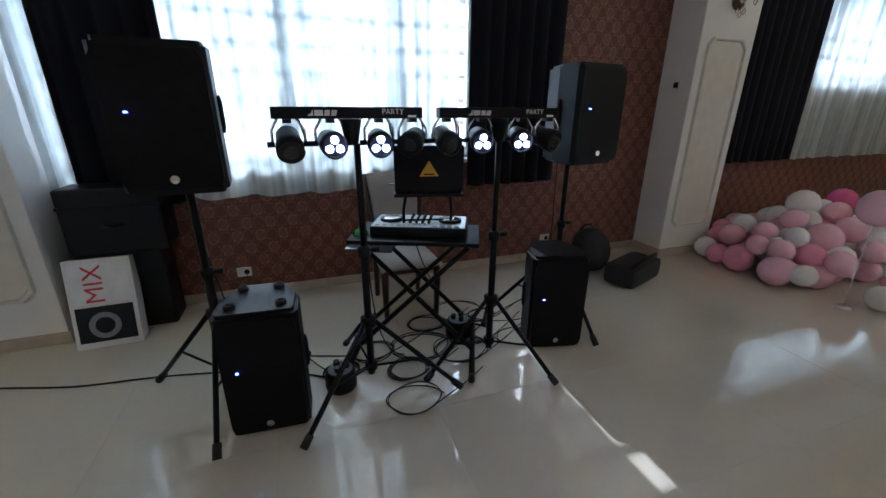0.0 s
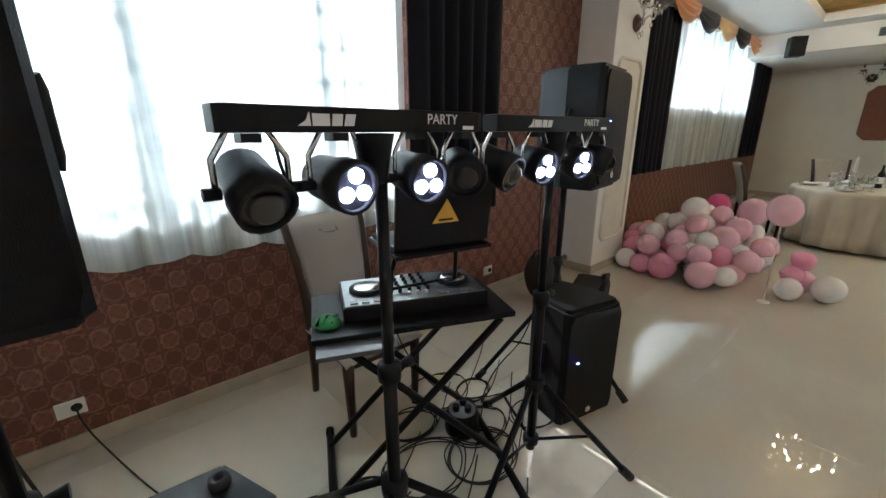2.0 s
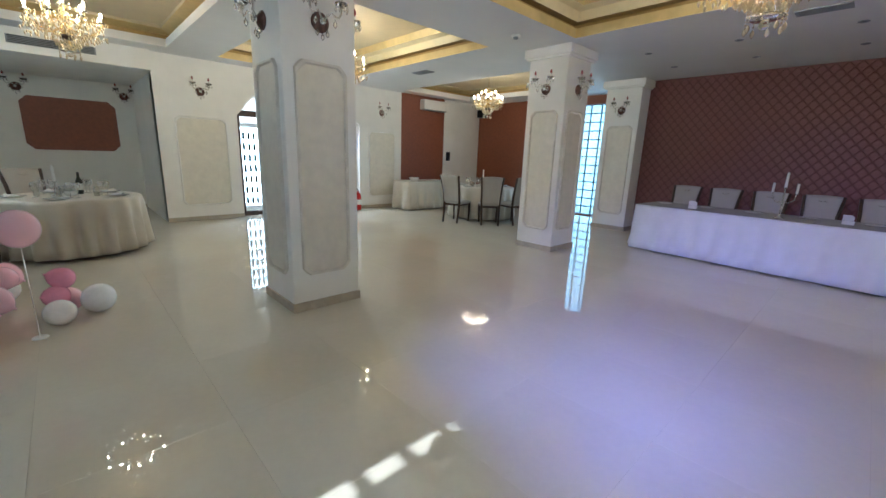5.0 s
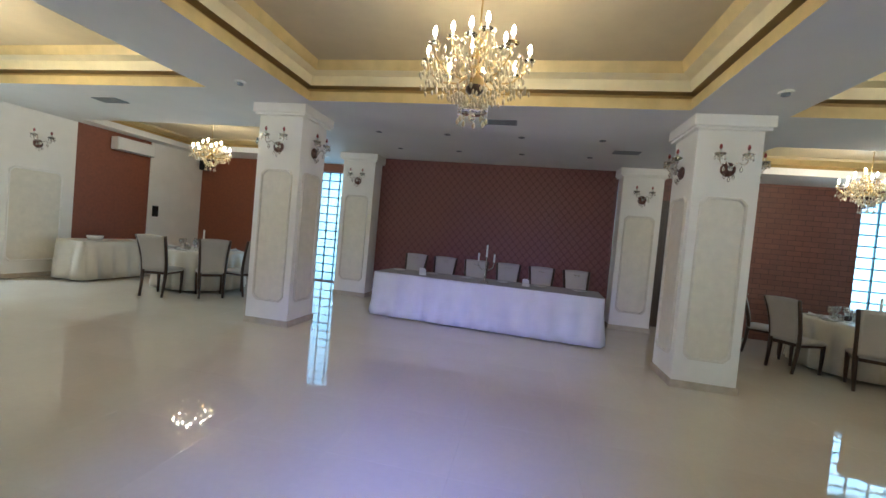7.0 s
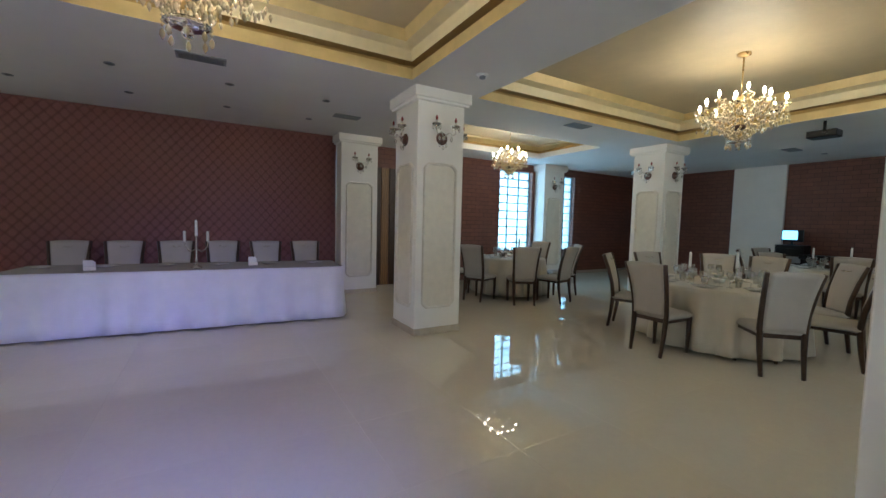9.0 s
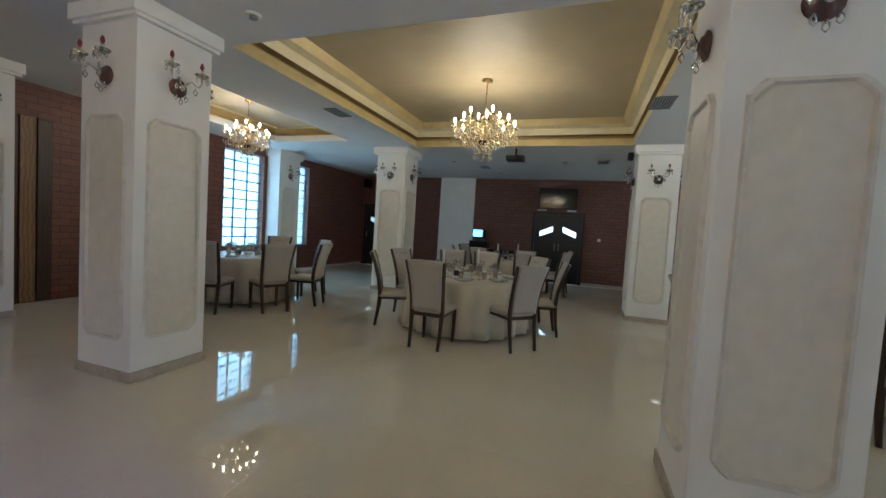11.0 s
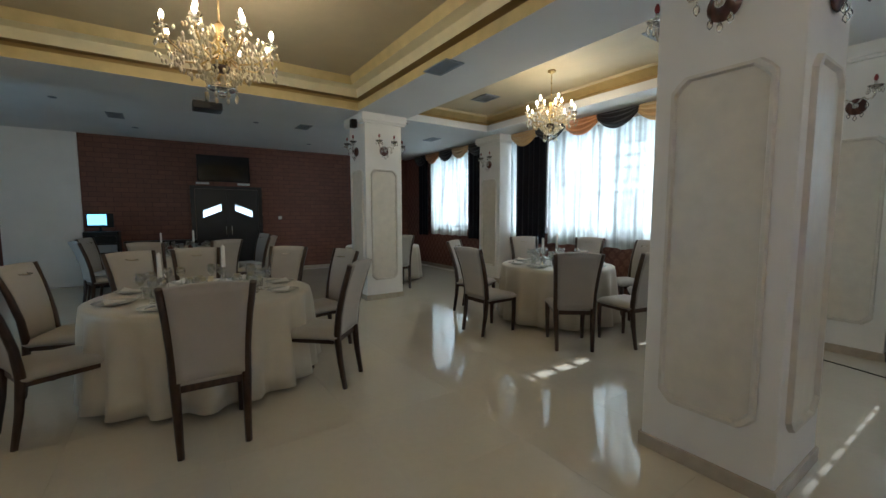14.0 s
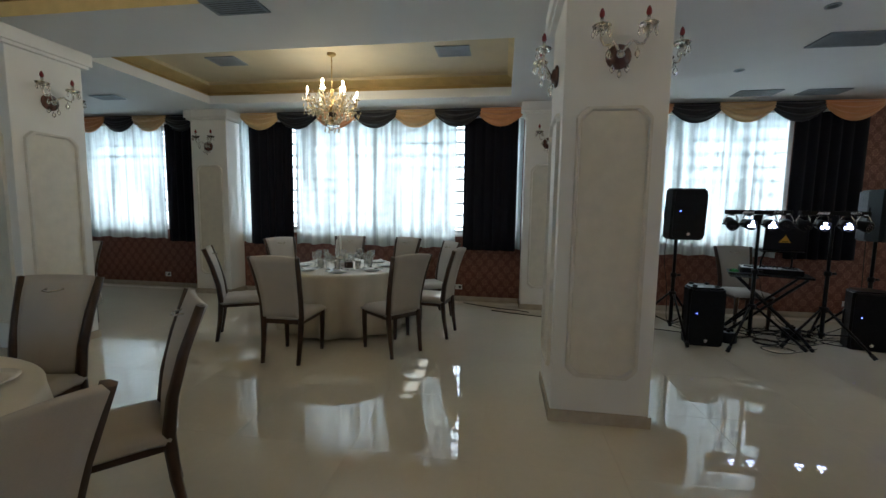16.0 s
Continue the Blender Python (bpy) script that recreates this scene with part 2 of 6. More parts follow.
def sheer(name, c, clear):
    """Lace curtain: threads that scatter light, with fine gaps between them; fold shading is painted in as upright
    streaks, darker and less clear.
    """
    n = Nodes(name)
    stretch = n.t.nodes.new("ShaderNodeVectorMath")
    stretch.operation = "MULTIPLY"
    n.link(n.coords(), stretch.inputs[0])
    stretch.inputs[1].default_value = (1, 1, 0.035)
    folds = n.noise(13, 4, stretch.outputs[0], 0.55)
    motif = n.noise(11, 3)
    shade_motif = n.math("ADD", n.math("MULTIPLY", folds, 0.85), n.math("MULTIPLY", motif, 0.15))
    # fold shading put into the colour: streaks independent of the modelled folds
    col = n.ramp(shade_motif, [(0.36, tuple(v * 0.10 for v in c)), (0.44, tuple(v * 0.30 for v in c)), (0.51, tuple(v * 0.52 for v in c)), (0.62, tuple(v * 0.85 for v in c))])
    tr = n.add("ShaderNodeBsdfTranslucent")
    n.link(col, tr.inputs[0])
    df = n.add("ShaderNodeBsdfDiffuse", Color=(*c, 1))
    tp = n.add("ShaderNodeBsdfTransparent")
    m1, m2 = n.t.nodes.new("ShaderNodeMixShader"), n.t.nodes.new("ShaderNodeMixShader")
    m1.inputs[0].default_value = 0.4
    n.link(tr.outputs[0], m1.inputs[1])
    n.link(df.outputs[0], m1.inputs[2])
    n.link(n.ramp(shade_motif, [(0.35, (clear * 0.4,) * 3), (0.65, (clear * 1.6,) * 3)]), m2.inputs[0])
    n.link(m1.outputs[0], m2.inputs[1])
    n.link(tp.outputs[0], m2.inputs[2])
    n.link(m2.outputs[0], n.t.nodes["Material Output"].inputs[0])
    return n.m


lace = sheer("white_lace_curtain", (0.86, 0.94, 0.92), 0.06)

# ---- mesh helpers ----


def part(name, bm, material, parent=None, label="", smooth=False):
    me = bpy.data.meshes.new(name)
    if smooth:
        for f in bm.faces:
            f.smooth = True
    bm.to_mesh(me)
    bm.free()
    for mm in material if isinstance(material, (list, tuple)) else (material,):
        me.materials.append(mm)
    ob = new(name, me)
    if parent is not None:
        ob.parent = parent
    if label:
        ob["label"] = label
    return ob


def thing(name, m, label, category, group=""):
    ob = new(name)
    ob.empty_display_size = 0.1
    ob.matrix_world = m
    return tagged(ob, label, category, group)


def structure(ob, label="", category=""):
    return tagged(ob, label, category, "", "structure")


def box(bm, x0, x1, y0, y1, z0, z1, bevel=0.0, mi=0):
    vs = [bm.verts.new((x, y, z)) for z in (z0, z1) for y in (y0, y1) for x in (x0, x1)]
    fs = [bm.faces.new([vs[i] for i in q]) for q in ((0, 2, 3, 1), (4, 5, 7, 6), (0, 1, 5, 4), (2, 6, 7, 3), (0, 4, 6, 2), (1, 3, 7, 5))]
    for f in fs:
        f.material_index = mi
    if bevel:
        es = list({e for f in fs for e in f.edges})
        bmesh.ops.bevel(bm, geom=es, offset=bevel, segments=2, affect="EDGES", profile=0.6)
    return bm


def cube(*a, **k):
    return box(bmesh.new(), *a, **k)


def tube(bm, pts, r, seg=8, caps=True):
    """A round bar along points; r may be one radius or one for each point."""
    pts = [Vector(p) for p in pts]
    rs = r if isinstance(r, (list, tuple)) else [r] * len(pts)
    rings = []
    up = None
    for i, p in enumerate(pts):
        d = (pts[min(i + 1, len(pts) - 1)] - pts[max(i - 1, 0)]).normalized()
        if up is None:
            up = d.orthogonal().normalized()
        up = (up - d * up.dot(d)).normalized()
        side = d.cross(up)
        rings.append([bm.verts.new(p + rs[i] * (math.cos(2 * math.pi * k / seg) * up + math.sin(2 * math.pi * k / seg) * side)) for k in range(seg)])
    for a, b in zip(rings, rings[1:]):
        for k in range(seg):
            f = bm.faces.new((a[k], a[(k + 1) % seg], b[(k + 1) % seg], b[k]))
            f.smooth = True
    if caps:
        bm.faces.new(rings[0][::-1])
        bm.faces.new(rings[-1])
    return bm


def lathe(bm, prof, seg=16, c=(0, 0, 0)):
    """A turned shape from (radius, height) pairs."""
    rings = []
    for r, z in prof:
        if r < 1e-5:
            rings.append([bm.verts.new((c[0], c[1], c[2] + z))])
        else:
            rings.append([bm.verts.new((c[0] + r * math.cos(2 * math.pi * k / seg), c[1] + r * math.sin(2 * math.pi * k / seg), c[2] + z)) for k in range(seg)])
    for a, b in zip(rings, rings[1:]):
        for k in range(seg):
            q = [a[k % len(a)], a[(k + 1) % len(a)], b[(k + 1) % len(b)], b[k % len(b)]]
            q = list(dict.fromkeys(q))
            if len(q) > 2:
                f = bm.faces.new(q)
                f.smooth = True
    return bm


def sphere(bm, c, r, seg=10, rings=7, sz=1.0):
    return lathe(bm, [(r * math.sin(math.pi * i / rings), -r * sz * math.cos(math.pi * i / rings)) for i in range(rings + 1)], seg, c)


def grid(bm, fn, nu, nv, smooth=True):
    vs = [[bm.verts.new(fn(i / nu, j / nv)) for i in range(nu + 1)] for j in range(nv + 1)]
    for j in range(nv):
        for i in range(nu):
            f = bm.faces.new((vs[j][i], vs[j][i + 1], vs[j + 1][i + 1], vs[j + 1][i]))
            f.smooth = smooth
    return bm


def plate(bm, outline, axis, a, b):
    """A slab from a flat outline of (u, v), standing across an axis between a and b."""
    def at(u, v, w):
        return {"x": (w, u, v), "y": (u, w, v), "z": (u, v, w)}[axis]
    A = [bm.verts.new(at(u, v, a)) for u, v in outline]
    B = [bm.verts.new(at(u, v, b)) for u, v in outline]
    bm.faces.new(A[::-1])
    bm.faces.new(B)
    for i in range(len(A)):
        j = (i + 1) % len(A)
        bm.faces.new((A[i], A[j], B[j], B[i]))
    bmesh.ops.recalc_face_normals(bm, faces=bm.faces)
    return bm


# ---- plan ----
H = 3.06
X_W, X_E, X_NICHE = -11.4, 9.4, 12.0
Y_N, Y_HEAD, Y_S = 4.07, -7.0, -8.1
Y_SW = -7.45
COLUMNS = {"west_south": (-7.41, -4.37), "west_north": (-7.42, 0.71), "mid_south": (-1.95, -4.15), "mid_north": (-1.94, 0.44), "east_south": (3.57, -4.18), "east_north": (3.62, -0.05)}
CW = 0.66

# ---- floor ----
bm = bmesh.new()
box(bm, X_W - 0.3, X_NICHE + 3.2, -8.6, Y_N + 0.3, -0.2, -0.004)
floor_ob = structure(part("floor", bm, grout), "polished cream tiled floor with hairline joints", "floor")

# ---- ceiling: one sheet with stepped coffers ----
COFFERS = [
    # x0, x1, y0, y1, gilded
    (-1.14, 3.40, -3.35, 0.05, True),
    (-6.75, -2.15, -3.48, 0.60, True),
    (4.60, 8.90, -2.95, -0.35, True),
    (-6.85, -2.25, 1.50, 3.35, False),
    (4.70, 8.80, 0.45, 2.95, False),
    (5.10, 9.00, -7.20, -4.75, False),
    (-6.10, -2.70, -6.50, -4.70, False),
]
bm = bmesh.new()
xs = sorted({X_W, X_NICHE, *(c[0] for c in COFFERS), *(c[1] for c in COFFERS)})
ys = sorted({-8.3, Y_N, *(c[2] for c in COFFERS), *(c[3] for c in COFFERS)})
for xa, xb in zip(xs, xs[1:]):
    for ya, yb in zip(ys, ys[1:]):
        mx, my = (xa + xb) / 2, (ya + yb) / 2
        if any(c[0] < mx < c[1] and c[2] < my < c[3] for c in COFFERS):
            continue
        vs = [bm.verts.new(p) for p in ((xa, ya, H), (xa, yb, H), (xb, yb, H), (xb, ya, H))]
        bm.faces.new(vs).material_index = 0


def ring(bm, r0, z0, r1, z1, mi):
    """A band between two rectangles at their heights."""
    def corners(r, z):
        return [bm.verts.new(p) for p in ((r[0], r[2], z), (r[1], r[2], z), (r[1], r[3], z), (r[0], r[3], z))]
    A, B = corners(r0, z0), corners(r1, z1)
    for i in range(4):
        bm.faces.new((A[i], A[(i + 1) % 4], B[(i + 1) % 4], B[i])).material_index = mi


def inset(r, d):
    return (r[0] + d, r[1] - d, r[2] + d, r[3] - d)


for x0, x1, y0, y1, gilded in COFFERS:
    r = (x0, x1, y0, y1)
    if gilded:
        ring(bm, r, H, r, H + 0.12, 1)
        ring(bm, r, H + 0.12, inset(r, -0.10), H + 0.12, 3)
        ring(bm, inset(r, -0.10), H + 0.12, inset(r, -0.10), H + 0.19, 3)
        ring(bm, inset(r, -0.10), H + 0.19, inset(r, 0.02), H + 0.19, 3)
        ring(bm, inset(r, 0.02), H + 0.19, inset(r, 0.05), H + 0.30, 2)
        ring(bm, inset(r, 0.05), H + 0.30, inset(r, 0.16), H + 0.33, 2)
        ring(bm, inset(r, 0.16), H + 0.33, inset(r, 0.20), H + 0.44, 1)
        t, z = inset(r, 0.20), H + 0.44
    else:
        ring(bm, r, H, r, H + 0.12, 0)
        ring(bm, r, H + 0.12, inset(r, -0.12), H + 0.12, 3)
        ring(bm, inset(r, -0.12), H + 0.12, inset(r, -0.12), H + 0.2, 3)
        ring(bm, inset(r, -0.12), H + 0.2, inset(r, 0.06), H + 0.26, 1)
        t, z = inset(r, 0.06), H + 0.3
        ring(bm, inset(r, 0.06), H + 0.26, t, z, 4)
    vs = [bm.verts.new(p) for p in ((t[0], t[2], z), (t[0], t[3], z), (t[1], t[3], z), (t[1], t[2], z))]
    bm.faces.new(vs).material_index = 4
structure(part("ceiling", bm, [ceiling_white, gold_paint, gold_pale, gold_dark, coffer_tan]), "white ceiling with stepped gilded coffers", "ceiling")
structure(part("roof_slab", cube(X_W - 0.3, X_NICHE + 3.2, -8.6, Y_N + 0.3, H + 0.6, H + 0.8), ceiling_white), "concrete slab above the ceiling", "slab")
for xa, xb in ((X_W - 0.3, X_W), (X_NICHE, X_NICHE + 0.2)):
    structure(part("ceiling_edge", cube(xa, xb, -8.6, Y_N + 0.3, H, H + 0.6), ceiling_white), "plain wall above the ceiling edge", "wall")
structure(part("ceiling_edge", cube(X_W, X_NICHE, Y_N, Y_N + 0.3, H, H + 0.6), ceiling_white), "plain wall above the ceiling edge", "wall")
structure(part("ceiling_edge", cube(X_W, X_NICHE, -8.6, -8.3, H, H + 0.6), ceiling_white), "plain wall above the ceiling edge", "wall")


# ---- walls ----
def wall_y(name, y0, y1, x0, x1, z0, z1, material, holes=(), label=""):
    """A wall along x of given thickness, with openings (xa, xb, za, zb)."""
    bm = bmesh.new()
    cuts = sorted({x0, x1, *(h[0] for h in holes), *(h[1] for h in holes)})
    for a, b in zip(cuts, cuts[1:]):
        m = (a + b) / 2
        hs = [h for h in holes if h[0] < m < h[1]]
        spans = [(z0, hs[0][2]), (hs[0][3], z1)] if hs else [(z0, z1)]
        for za, zb in spans:
            if zb - za > 1e-4:
                box(bm, a, b, y0, y1, za, zb)
    bmesh.ops.remove_doubles(bm, verts=bm.verts, dist=1e-5)
    return structure(part(name, bm, material), label, "wall")


# north wall with four windows
NORTH = [(-9.95, -8.15, 1.1, 2.9), (-6.8, -2.08, 1.1, 2.9), (-1.3, 1.78, 1.1, 2.9), (6.0, 10.0, 1.85, 2.9)]
wall_y("wall_north", Y_N, Y_N + 0.3, X_W, X_NICHE, 0, H, damask_red, NORTH, "window wall with dark red damask wallpaper")
wall_y("wall_south", Y_HEAD - 0.25, Y_HEAD, -1.24, 3.71, 0, H, quilt_red, (), "quilted dark red wallpapered wall behind the head table")
GLASS_SE = (4.75, 5.88, 0.02, 2.85)
wall_y("wall_south_east", Y_S - 0.25, Y_S, 4.2, X_E, 0, H, plain_red, [GLASS_SE], "brown red wall with a tall grid window")
GLASS_SW = [(-6.78, -5.66, 0.72, 2.86), (-8.46, -7.84, 0.72, 2.86)]
wall_y("wall_south_west", Y_SW - 0.25, Y_SW, X_W, -1.9, 0, H, brick_red, GLASS_SW, "dark brown red wall with tall grid windows")
bm = bmesh.new()
for ya, yb, za in ((-7.7, -7.22, 0), (-7.22, -6.48, 2.0), (-6.48, -1.45, 0), (-1.45, -0.16, 2.0), (-0.16, Y_N + 0.3, 0)):
    box(bm, X_W - 0.25, X_W, ya, yb, za, H)
structure(part("wall_west", bm, brick_red), "brown red wallpapered end wall with two doorways", "wall")
structure(part("wall_corridor", cube(X_W - 1.6, X_W - 1.4, -7.9, 0.6, 0, H), plaster), "plain corridor wall behind the doors", "wall")
structure(part("floor_corridor", cube(X_W - 1.4, X_W - 0.25, -7.9, 0.6, -0.1, 0.0), skirt_mat), "plain corridor floor", "floor")
structure(part("ceiling_corridor", cube(X_W - 1.4, X_W - 0.25, -7.9, 0.6, H - 0.1, H), plaster), "plain corridor ceiling", "ceiling")
for ya in (-8.1, 0.6):
    structure(part("wall_corridor_end", cube(X_W - 1.6, X_W - 0.25, ya, ya + 0.2, 0, H), plaster), "plain corridor end wall", "wall")
for ya, watts in ((-6.85, 14), (-0.8, 60)):
    area("corridor_light", pose(X_W - 0.85, ya, H - 0.15), 0.6, 0.6, watts, (0.8, 0.9, 1.0))
structure(part("wall_west_pier", cube(X_W, X_W + 0.06, -4.55, -3.4, 0, H), plaster), "white pier on the end wall", "wall")
structure(part("wall_niche_east", cube(X_NICHE, X_NICHE + 0.2, 0.4, Y_N, 0, H), wall_cream), "cream back wall of the niche", "wall")
structure(part("wall_niche_south", cube(X_E + 0.01, X_NICHE, 0.3, 0.63, 0, H), wall_cream), "cream side wall of the niche", "wall")
structure(part("niche_soffit", cube(X_E - 0.15, X_NICHE, 0.63, Y_N, 2.72, H - 0.004), plaster), "white lowered soffit over the niche", "soffit")

# east wall with a chamfered doorway
DOOR_Y0, DOOR_Y1 = -3.62, -0.75
bm = bmesh.new()
plate(bm, [(DOOR_Y1, 0), (0.63, 0), (0.63, H), (DOOR_Y0 + 0.0, H), (DOOR_Y0, 2.1), (DOOR_Y0 + 0.55, 2.72), (DOOR_Y1 - 0.55, 2.72), (DOOR_Y1, 2.1)], "x", X_E, X_E + 0.25)
box(bm, X_E, X_E + 0.25, -4.95, DOOR_Y0, 0, H)
structure(part("wall_east", bm, plaster), "white wall with a wide chamfered doorway", "wall")
structure(part("wall_east_panel", cube(X_E, X_E + 0.25, -6.55, -4.95, 0, H), plain_red), "brown red wallpapered wall section", "wall")
structure(part("wall_east_pier", cube(X_E - 0.02, X_E + 0.25, -8.1, -6.55, 0, H), plaster), "white wall section beside the corner", "wall")

# foyer behind the doorway
FX = X_E + 3.0
for nm, args in (("wall_foyer_east", (FX, FX + 0.2, -5.2, 0.3, 0, H)), ("wall_foyer_north", (X_E + 0.25, FX, 0.1, 0.3, 0, H)), ("wall_foyer_south", (X_E + 0.25, FX, -5.2, -5.0, 0, H)), ("foyer_ceiling", (X_E + 0.25, FX, -5.0, 0.1, H - 0.05, H + 0.1))):
    structure(part(nm, cube(*args), plaster), "plain white foyer surface", "wall")


# ---- columns and pilasters ----
def moulding(bm, axis, face, u0, u1, z0, z1, out, notch=0.07, w=0.032, d=0.024):
    """A raised frame with notched corners on a face across an axis; out: +1 or -1."""
    def loop(k):
        n = notch
        a, b, c, e = u0 + k, u1 - k, z0 + k, z1 - k
        return [(a + n, c), (b - n, c), (b - n * 0.45, c + n * 0.45), (b, c + n), (b, e - n), (b - n * 0.45, e - n * 0.45), (b - n, e), (a + n, e), (a + n * 0.45, e - n * 0.45), (a, e - n), (a, c + n), (a + n * 0.45, c + n * 0.45)]

    def at(u, v, h):
        return (face + out * h, u, v) if axis == "x" else (u, face + out * h, v)
    rows = [[bm.verts.new(at(u, v, h)) for u, v in loop(k)] for k, h in ((0, 0.0), (w * 0.25, d), (w * 0.75, d), (w, 0.002))]
    for a, b in zip(rows, rows[1:]):
        for i in range(len(a)):
            j = (i + 1) % len(a)
            bm.faces.new((a[i], a[j], b[j], b[i]))
    return rows[-1]


def column(name, x, y, w, d, faces, label, cap=True):
    """A rendered column: shaft, framed panels, capital and stone skirting. faces: which of n s e w carry a panel."""
    top = structure(new(name), label, "column")
    top.location = (x, y, 0)
    part("shaft", cube(0, w, 0, d, 0.0, H - 0.002, bevel=0.008), plaster, top)
    if cap:
        bm = cube(-0.07, w + 0.07, -0.07, d + 0.07, H - 0.13, H - 0.003, bevel=0.012)
        box(bm, -0.045, w + 0.045, -0.045, d + 0.045, H - 0.16, H - 0.128, bevel=0.006)
        part("capital", bm, plaster, top)
    bm = cube(-0.015, w + 0.015, -0.015, d + 0.015, 0.0, 0.085, bevel=0.004)
    part("skirting", bm, skirt_mat, top)
    for f in faces:
        bm = bmesh.new()
        axis = "x" if f in "ew" else "y"
        face = {"e": w, "w": 0, "n": d, "s": 0}[f]
        out = 1 if f in "en" else -1
        span = d if axis == "x" else w
        inner = moulding(bm, axis, face, 0.09, span - 0.09, 0.33, 2.17, out)
        bm.faces.new(inner).material_index = 1
        bmesh.ops.recalc_face_normals(bm, faces=bm.faces)
        part("panel", bm, [trim_paint, panel_paint], top)
    return top


for key, (x, y) in COLUMNS.items():
    column("column", x, y, CW, CW, "nsew", "square white column with framed cream panels")
column("pilaster", -1.96, -7.0, 0.72, 0.38, "n", "white wall pilaster with a framed panel")
column("pilaster", 3.71, -7.0, 0.72, 0.42, "n", "white wall pilaster with a framed panel")
column("pilaster", -2.02, 3.69, 0.65, 0.378, "s", "white wall pilaster with a framed panel")
column("pilaster", -7.49, 3.69, 0.65, 0.378, "s", "white wall pilaster with a framed panel")
column("pilaster", 3.84, 3.69, 0.70, 0.378, "s", "white wall pilaster with a framed panel")
column("pilaster", -7.6, Y_SW + 0.002, 0.72, 0.38, "n", "white wall pilaster with a framed panel")
for u0, u1 in ((-0.55, 0.35), (-4.75, -3.9)):
    bm = bmesh.new()
    inner = moulding(bm, "x", X_E, u0, u1, 0.3, 2.0, -1)
    bm.faces.new(inner).material_index = 1
    bmesh.ops.recalc_face_normals(bm, faces=bm.faces)
    structure(part("wall_panel_moulding", bm, [plaster, panel_paint]), "framed cream panel on the white wall", "panel")


# ---- skirting ----
def skirting(x0, x1, y0, y1):
    structure(part("baseboard", cube(x0, x1, y0, y1, 0, 0.08, bevel=0.003), skirt_mat), "beige stone skirting", "baseboard")


for a, b in ((X_W, -7.51), (-6.82, -2.04), (-1.35, 3.82), (4.56, X_NICHE)):
    skirting(a, b, Y_N - 0.014, Y_N)
skirting(-1.22, 3.69, Y_HEAD, Y_HEAD + 0.014)
skirting(X_W, X_W + 0.014, -6.36, -4.56)
skirting(X_W, X_W + 0.014, -3.38, -1.56)
skirting(X_W, X_W + 0.014, -0.04, Y_N - 0.02)
skirting(X_E - 0.014, X_E, -4.95, DOOR_Y0)
skirting(X_E - 0.014, X_E, DOOR_Y1, 0.63)
skirting(X_NICHE - 0.014, X_NICHE, 0.64, Y_N - 0.02)
skirting(X_W + 0.02, -7.64, Y_SW, Y_SW + 0.014)


# ---- windows on the north wall ----
def window(name, x0, x1, z0, z1, y, cols, bars):
    w = structure(new(name), "white framed window with outer bars", "window")
    w.location = (0, 0, 0)
    bm = bmesh.new()
    t = 0.06
    for a, b, c, d in ((x0, x1, z0, z0 + t), (x0, x1, z1 - t, z1), (x0, x0 + t, z0 + t, z1 - t), (x1 - t, x1, z0 + t, z1 - t)):
        box(bm, a, b, y + 0.1, y + 0.16, c, d, bevel=0.004)
    part("window_frame", bm, white_plastic, w)
    n = cols
    for i in range(1, n):
        x = x0 + (x1 - x0) * i / n
        part("mullion", cube(x - 0.03, x + 0.03, y + 0.1, y + 0.16, z0 + t, z1 - t, bevel=0.004), white_plastic, w)
    for i in range(n):
        a, b = x0 + (x1 - x0) * i / n, x0 + (x1 - x0) * (i + 1) / n
        p = part("pane", cube(a + 0.03, b - 0.03, y + 0.127, y + 0.133, z0 + t, z1 - t), clear_glass, w)
        p.visible_shadow = False
    for i in range(bars):
        z = z0 + (z1 - z0) * (i + 0.5) / bars
        part("outer_bar", tube(bmesh.new(), [(x0, y + 0.24, z), (x1, y + 0.24, z)], 0.026, 6), white_plastic, w)
    for i in range(1, int((x1 - x0) / 0.15)):
        x = x0 + 0.15 * i
        part("outer_bar", tube(bmesh.new(), [(x, y + 0.285, z0), (x, y + 0.285, z1)], 0.012, 6), white_plastic, w)
    part("window_sill", cube(x0 - 0.05, x1 + 0.05, y - 0.03, y + 0.1, z0 - 0.04, z0, bevel=0.006), white_plastic, w)
    return w


for i, (a, b, c, d) in enumerate(NORTH):
    window("window_%d" % (i + 1), a, b, c, d, Y_N, max(2, round((b - a) / 0.75)), 9 if c < 1.5 else 5)


def drape(x0, x1, z0, z1, y, folds, depth, seed, hem=0.0):
    """A hanging curtain with soft uneven folds."""
    rng = random.Random(seed)
    ph, k2 = rng.uniform(0, 6), rng.uniform(0.31, 0.45)

    def fn(u, v):
        z = z0 + (z1 - z0) * v
        a = 2 * math.pi * folds * (u + 0.012 * math.sin(9 * u + ph))
        s = math.sin(a) + 0.45 * math.sin(a * k2 + ph)
        flare = 0.65 + 0.35 * (1 - v)
        return (x0 + (x1 - x0) * u + 0.012 * math.cos(a) * flare, y + depth * s * flare, z + hem * math.sin(a * 0.5 + ph) * (1 - v) ** 6)
    bm = bmesh.new()
    return grid(bm, fn, max(24, int(folds * 9)), 10)


def solid(ob, t):
    md = ob.modifiers.new("thickness", "SOLIDIFY")
    md.thickness, md.offset = t, 0
    return ob


